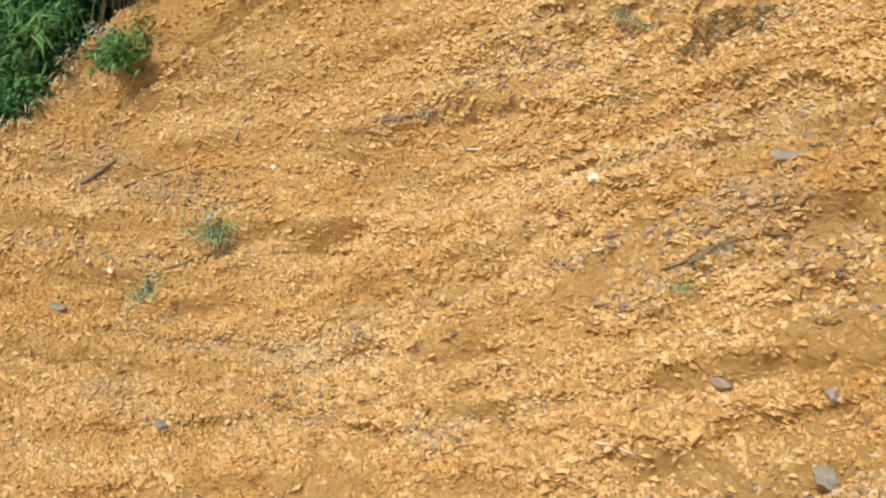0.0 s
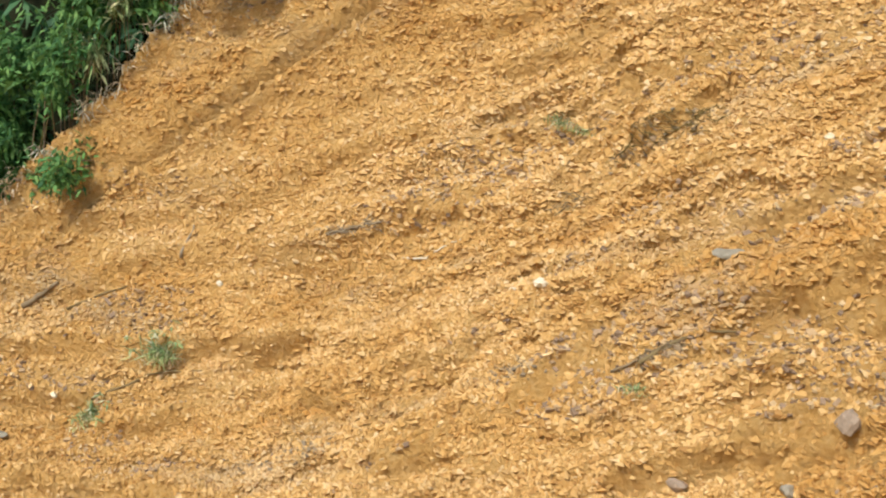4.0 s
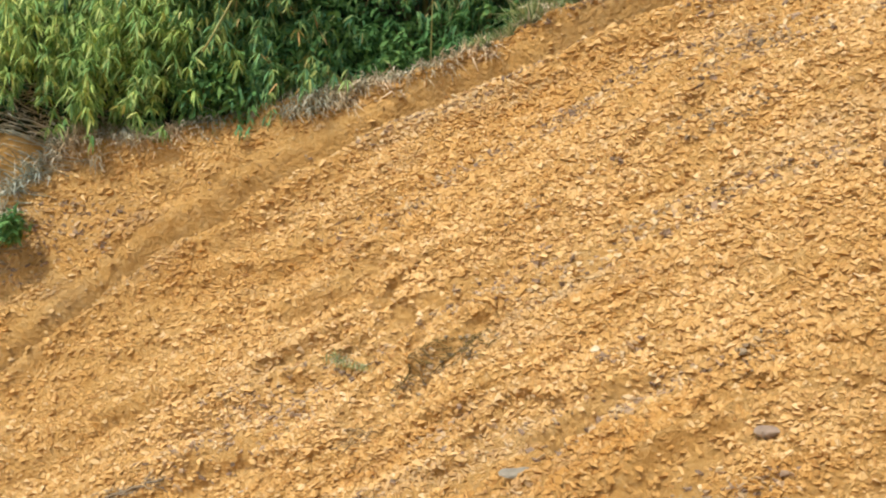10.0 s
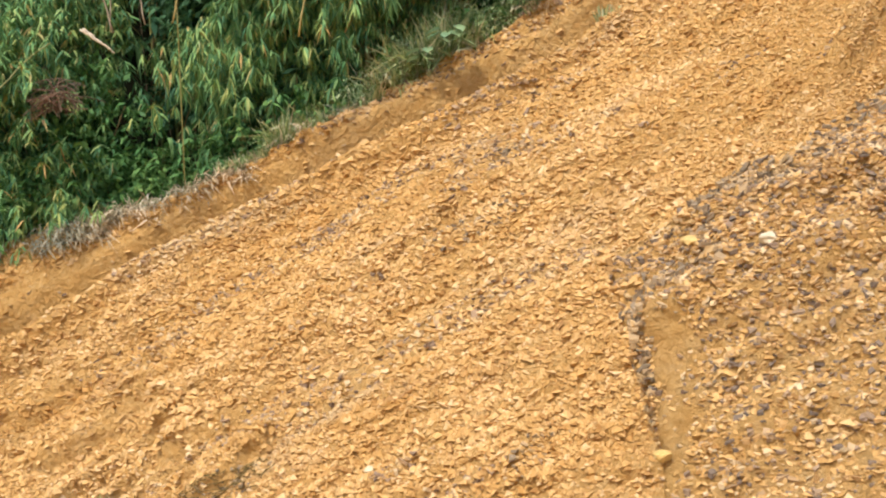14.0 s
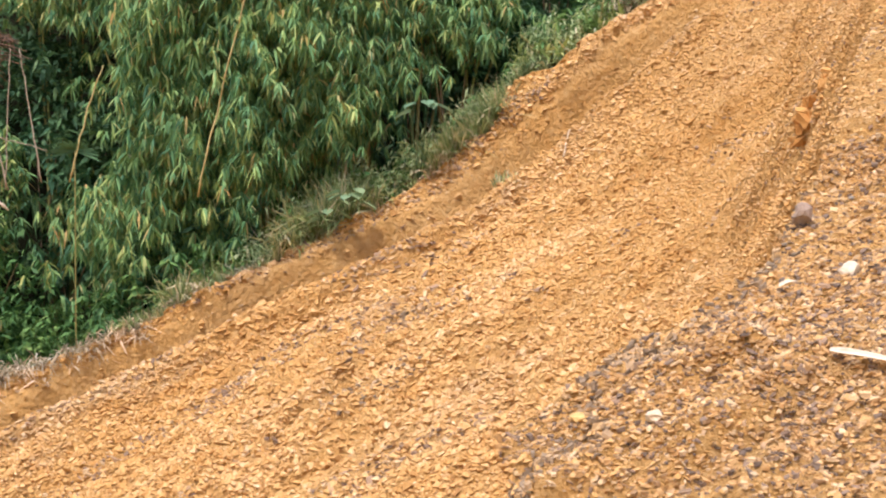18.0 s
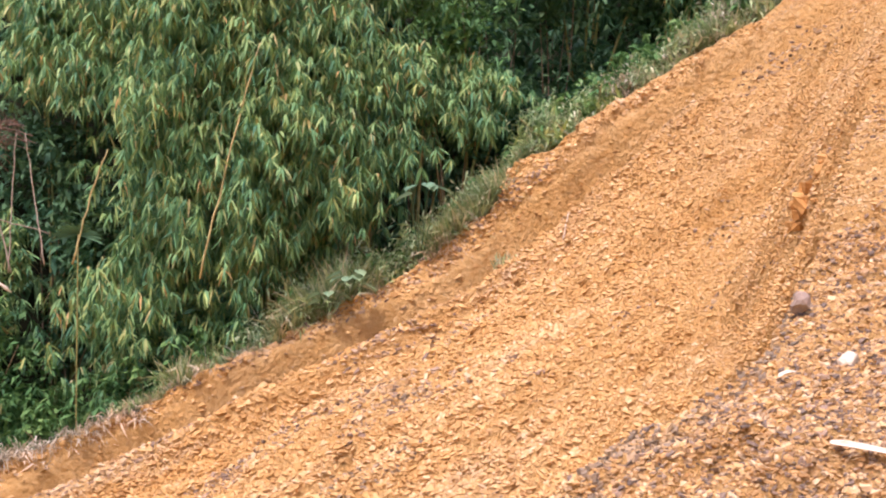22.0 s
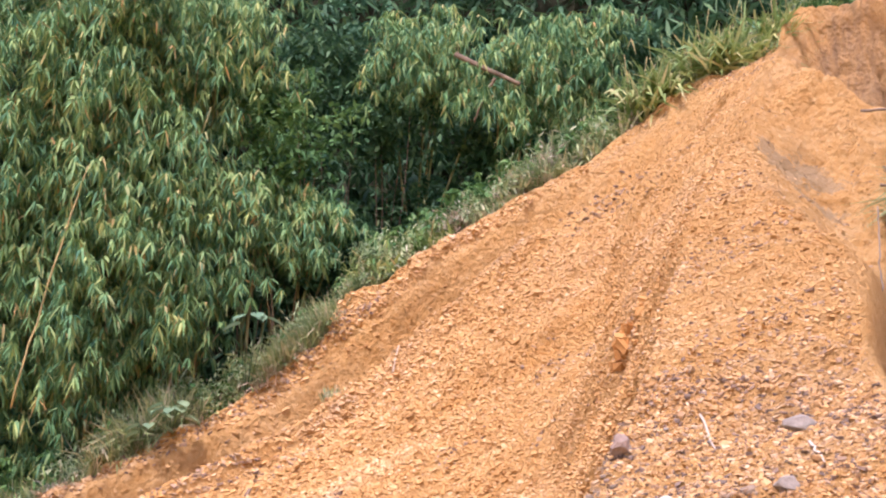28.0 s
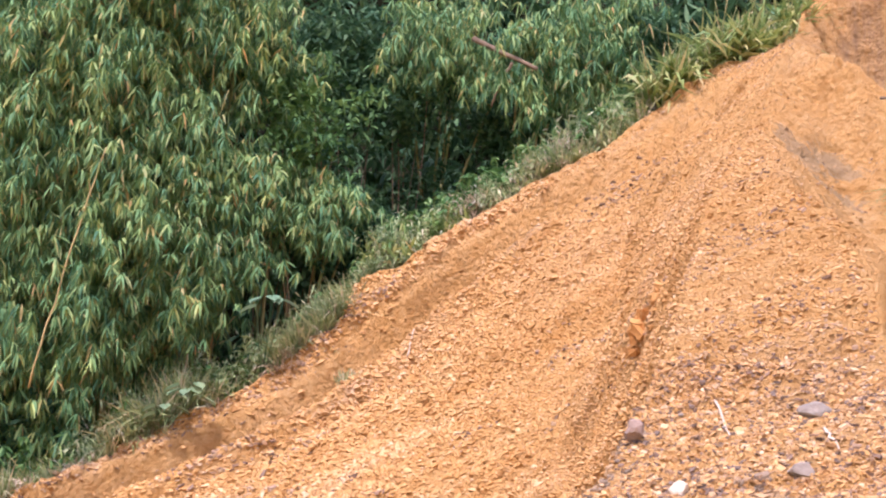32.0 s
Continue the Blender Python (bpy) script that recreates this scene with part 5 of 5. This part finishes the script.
def twig_tangle(centre, size, count, seed, material, radius=0.005, label="tangle of brownish dead bamboo twigs"):
    q_ = np.random.default_rng(seed)
    lines = []
    for k_ in range(count):
        a = q_.normal(0, 0.3, 3) * size
        d = q_.normal(0, 1, 3) * [1, 0.5, 0.35] * size
        t_ = np.linspace(-0.5, 0.5, 5)[:, None]
        lines.append(tube(a + d * t_ + np.array([0, 0, -0.2]) * size * t_**2 * 4, radius, 4))
    ob = part("dead_brush", *joined(lines), material)
    ob.location = centre
    return tagged(ob, label, "brush", "dead brush", "stuff")


RUST = mat("rusty_dead_twigs", leaf_build([(0.0, (0.09, 0.06, 0.045)), (0.6, (0.17, 0.115, 0.085)), (1.0, (0.26, 0.19, 0.15))], 0.8))
twig_tangle((-3.42, 13.12, 14.74), 0.4, 70, 3, RUST)
twig_tangle((-3.87, 13.34, 12.42), 0.35, 70, 4, RUST)


STRAW = mat("bleached_brush", leaf_build([(0.0, (0.36, 0.3, 0.2)), (0.6, (0.52, 0.45, 0.33)), (1.0, (0.66, 0.6, 0.48))], 0.8))
q_ = np.random.default_rng(88)
bed = []
for k_ in range(230):
    s_, v_ = q_.uniform(-15.0, -13.9), q_.uniform(0.1, 2.9)
    d_ = np.array([0.8, 0.55]) * q_.uniform(0.08, 0.28) + q_.normal(0, 0.05, 2)
    t_ = np.linspace(-1, 1, 5)
    bed.append(tube(on_face(s_ + d_[0] * t_, v_ + d_[1] * t_, 0.05) + q_.normal(0, 0.015, (5, 3)), q_.uniform(0.004, 0.011), 5))
tagged(part("straw_bed", *joined(bed), STRAW, smooth=True), "bleached straw and canes lying on bare soil at the rim", "straw", kind="stuff")


def fan_palm(centre, size, seed):
    """A fan leaf of narrow fingers on a stalk."""
    q_ = np.random.default_rng(seed)
    thing = new("fan_palm")
    z0 = min(under(centre[0], centre[1] + 0.6), centre[2] - 0.4)
    thing.location = (centre[0], centre[1] + 0.6, z0)
    hub = np.array(centre) - np.array(thing.location)
    part("stalk", *tube(hub * np.linspace(0, 1, 8)[:, None], 0.008, 6), CULM, thing, smooth=True)
    for k_ in range(14):
        an = math.pi * (k_ / 13.0) + q_.normal(0, 0.05)
        way = np.array([math.cos(an), -0.5, 0.75 * math.sin(an) - 0.25])
        u = np.linspace(0, 1, 5)
        line = hub + way * (u * size)[:, None] - np.array([0, 0, 0.2 * size]) * (u**2)[:, None]
        wd = size * 0.06 * np.array([0.5, 1.0, 0.9, 0.6, 0.05])
        side = np.array([-math.sin(an), 0.2, math.cos(an)])
        v_ = np.stack([line - side * wd[:, None], line + np.array([0, 0.01, 0]), line + side * wd[:, None]], 1).reshape(-1, 3)
        f_ = [(i * 3 + j, i * 3 + j + 1, i * 3 + j + 4, i * 3 + j + 3) for i in range(4) for j in range(2)]
        part("finger", v_, f_, SHADED_LEAF, thing, smooth=True)
    return tagged(thing, "dark blue-green fan palm in the shade of the bamboo", "palm")


fan_palm((-2.39, 12.92, 13.55), 0.34, 1)
rod("wooden_pole", (6.80, 8.75, 15.89), (7.60, 8.15, 15.84), 0.014, 0.018, DEADWOOD, "weathered wooden pole sticking out of the bank", "pole")
rod("wooden_pole", (6.18, 7.70, 14.78), (6.80, 7.24, 14.69), 0.014, 0.016, DEADWOOD, "weathered wooden pole sticking out of the bank", "pole")
rod("wooden_pole", (5.41, 6.72, 14.26), (5.30, 6.60, 13.5), 0.006, 0.006, GREYWOOD, "thin upright stick against the spur's cliff", "pole")


def tussock(centre, seed):
    q_ = np.random.default_rng(seed)
    thing = new("grass_tussock")
    thing.location = centre
    base = q_.normal(0, 0.08, (40, 3))
    v_, f_ = blades(base, q_, 14, 0.7, 0.018, np.array([-0.5, -0.6, 0]), 0.05)
    part("foliage", v_, f_, GRASS, thing)
    base2 = base[:14] + np.array([0.1, 0, 0.05])
    part("dead_foliage", *fans(base2, q_, 10, 0.5, 0.012, 1.0), DRY, thing)
    return tagged(thing, "shaggy green grass tussock overhanging the gully", "grass", "tussocks")


tussock((7.2, 8.12, 14.86), 1)
tussock((7.38, 8.12, 14.7), 2)
tussock((7.1, 8.16, 14.78), 3)
tussock((7.62, 8.61, 15.33), 4)
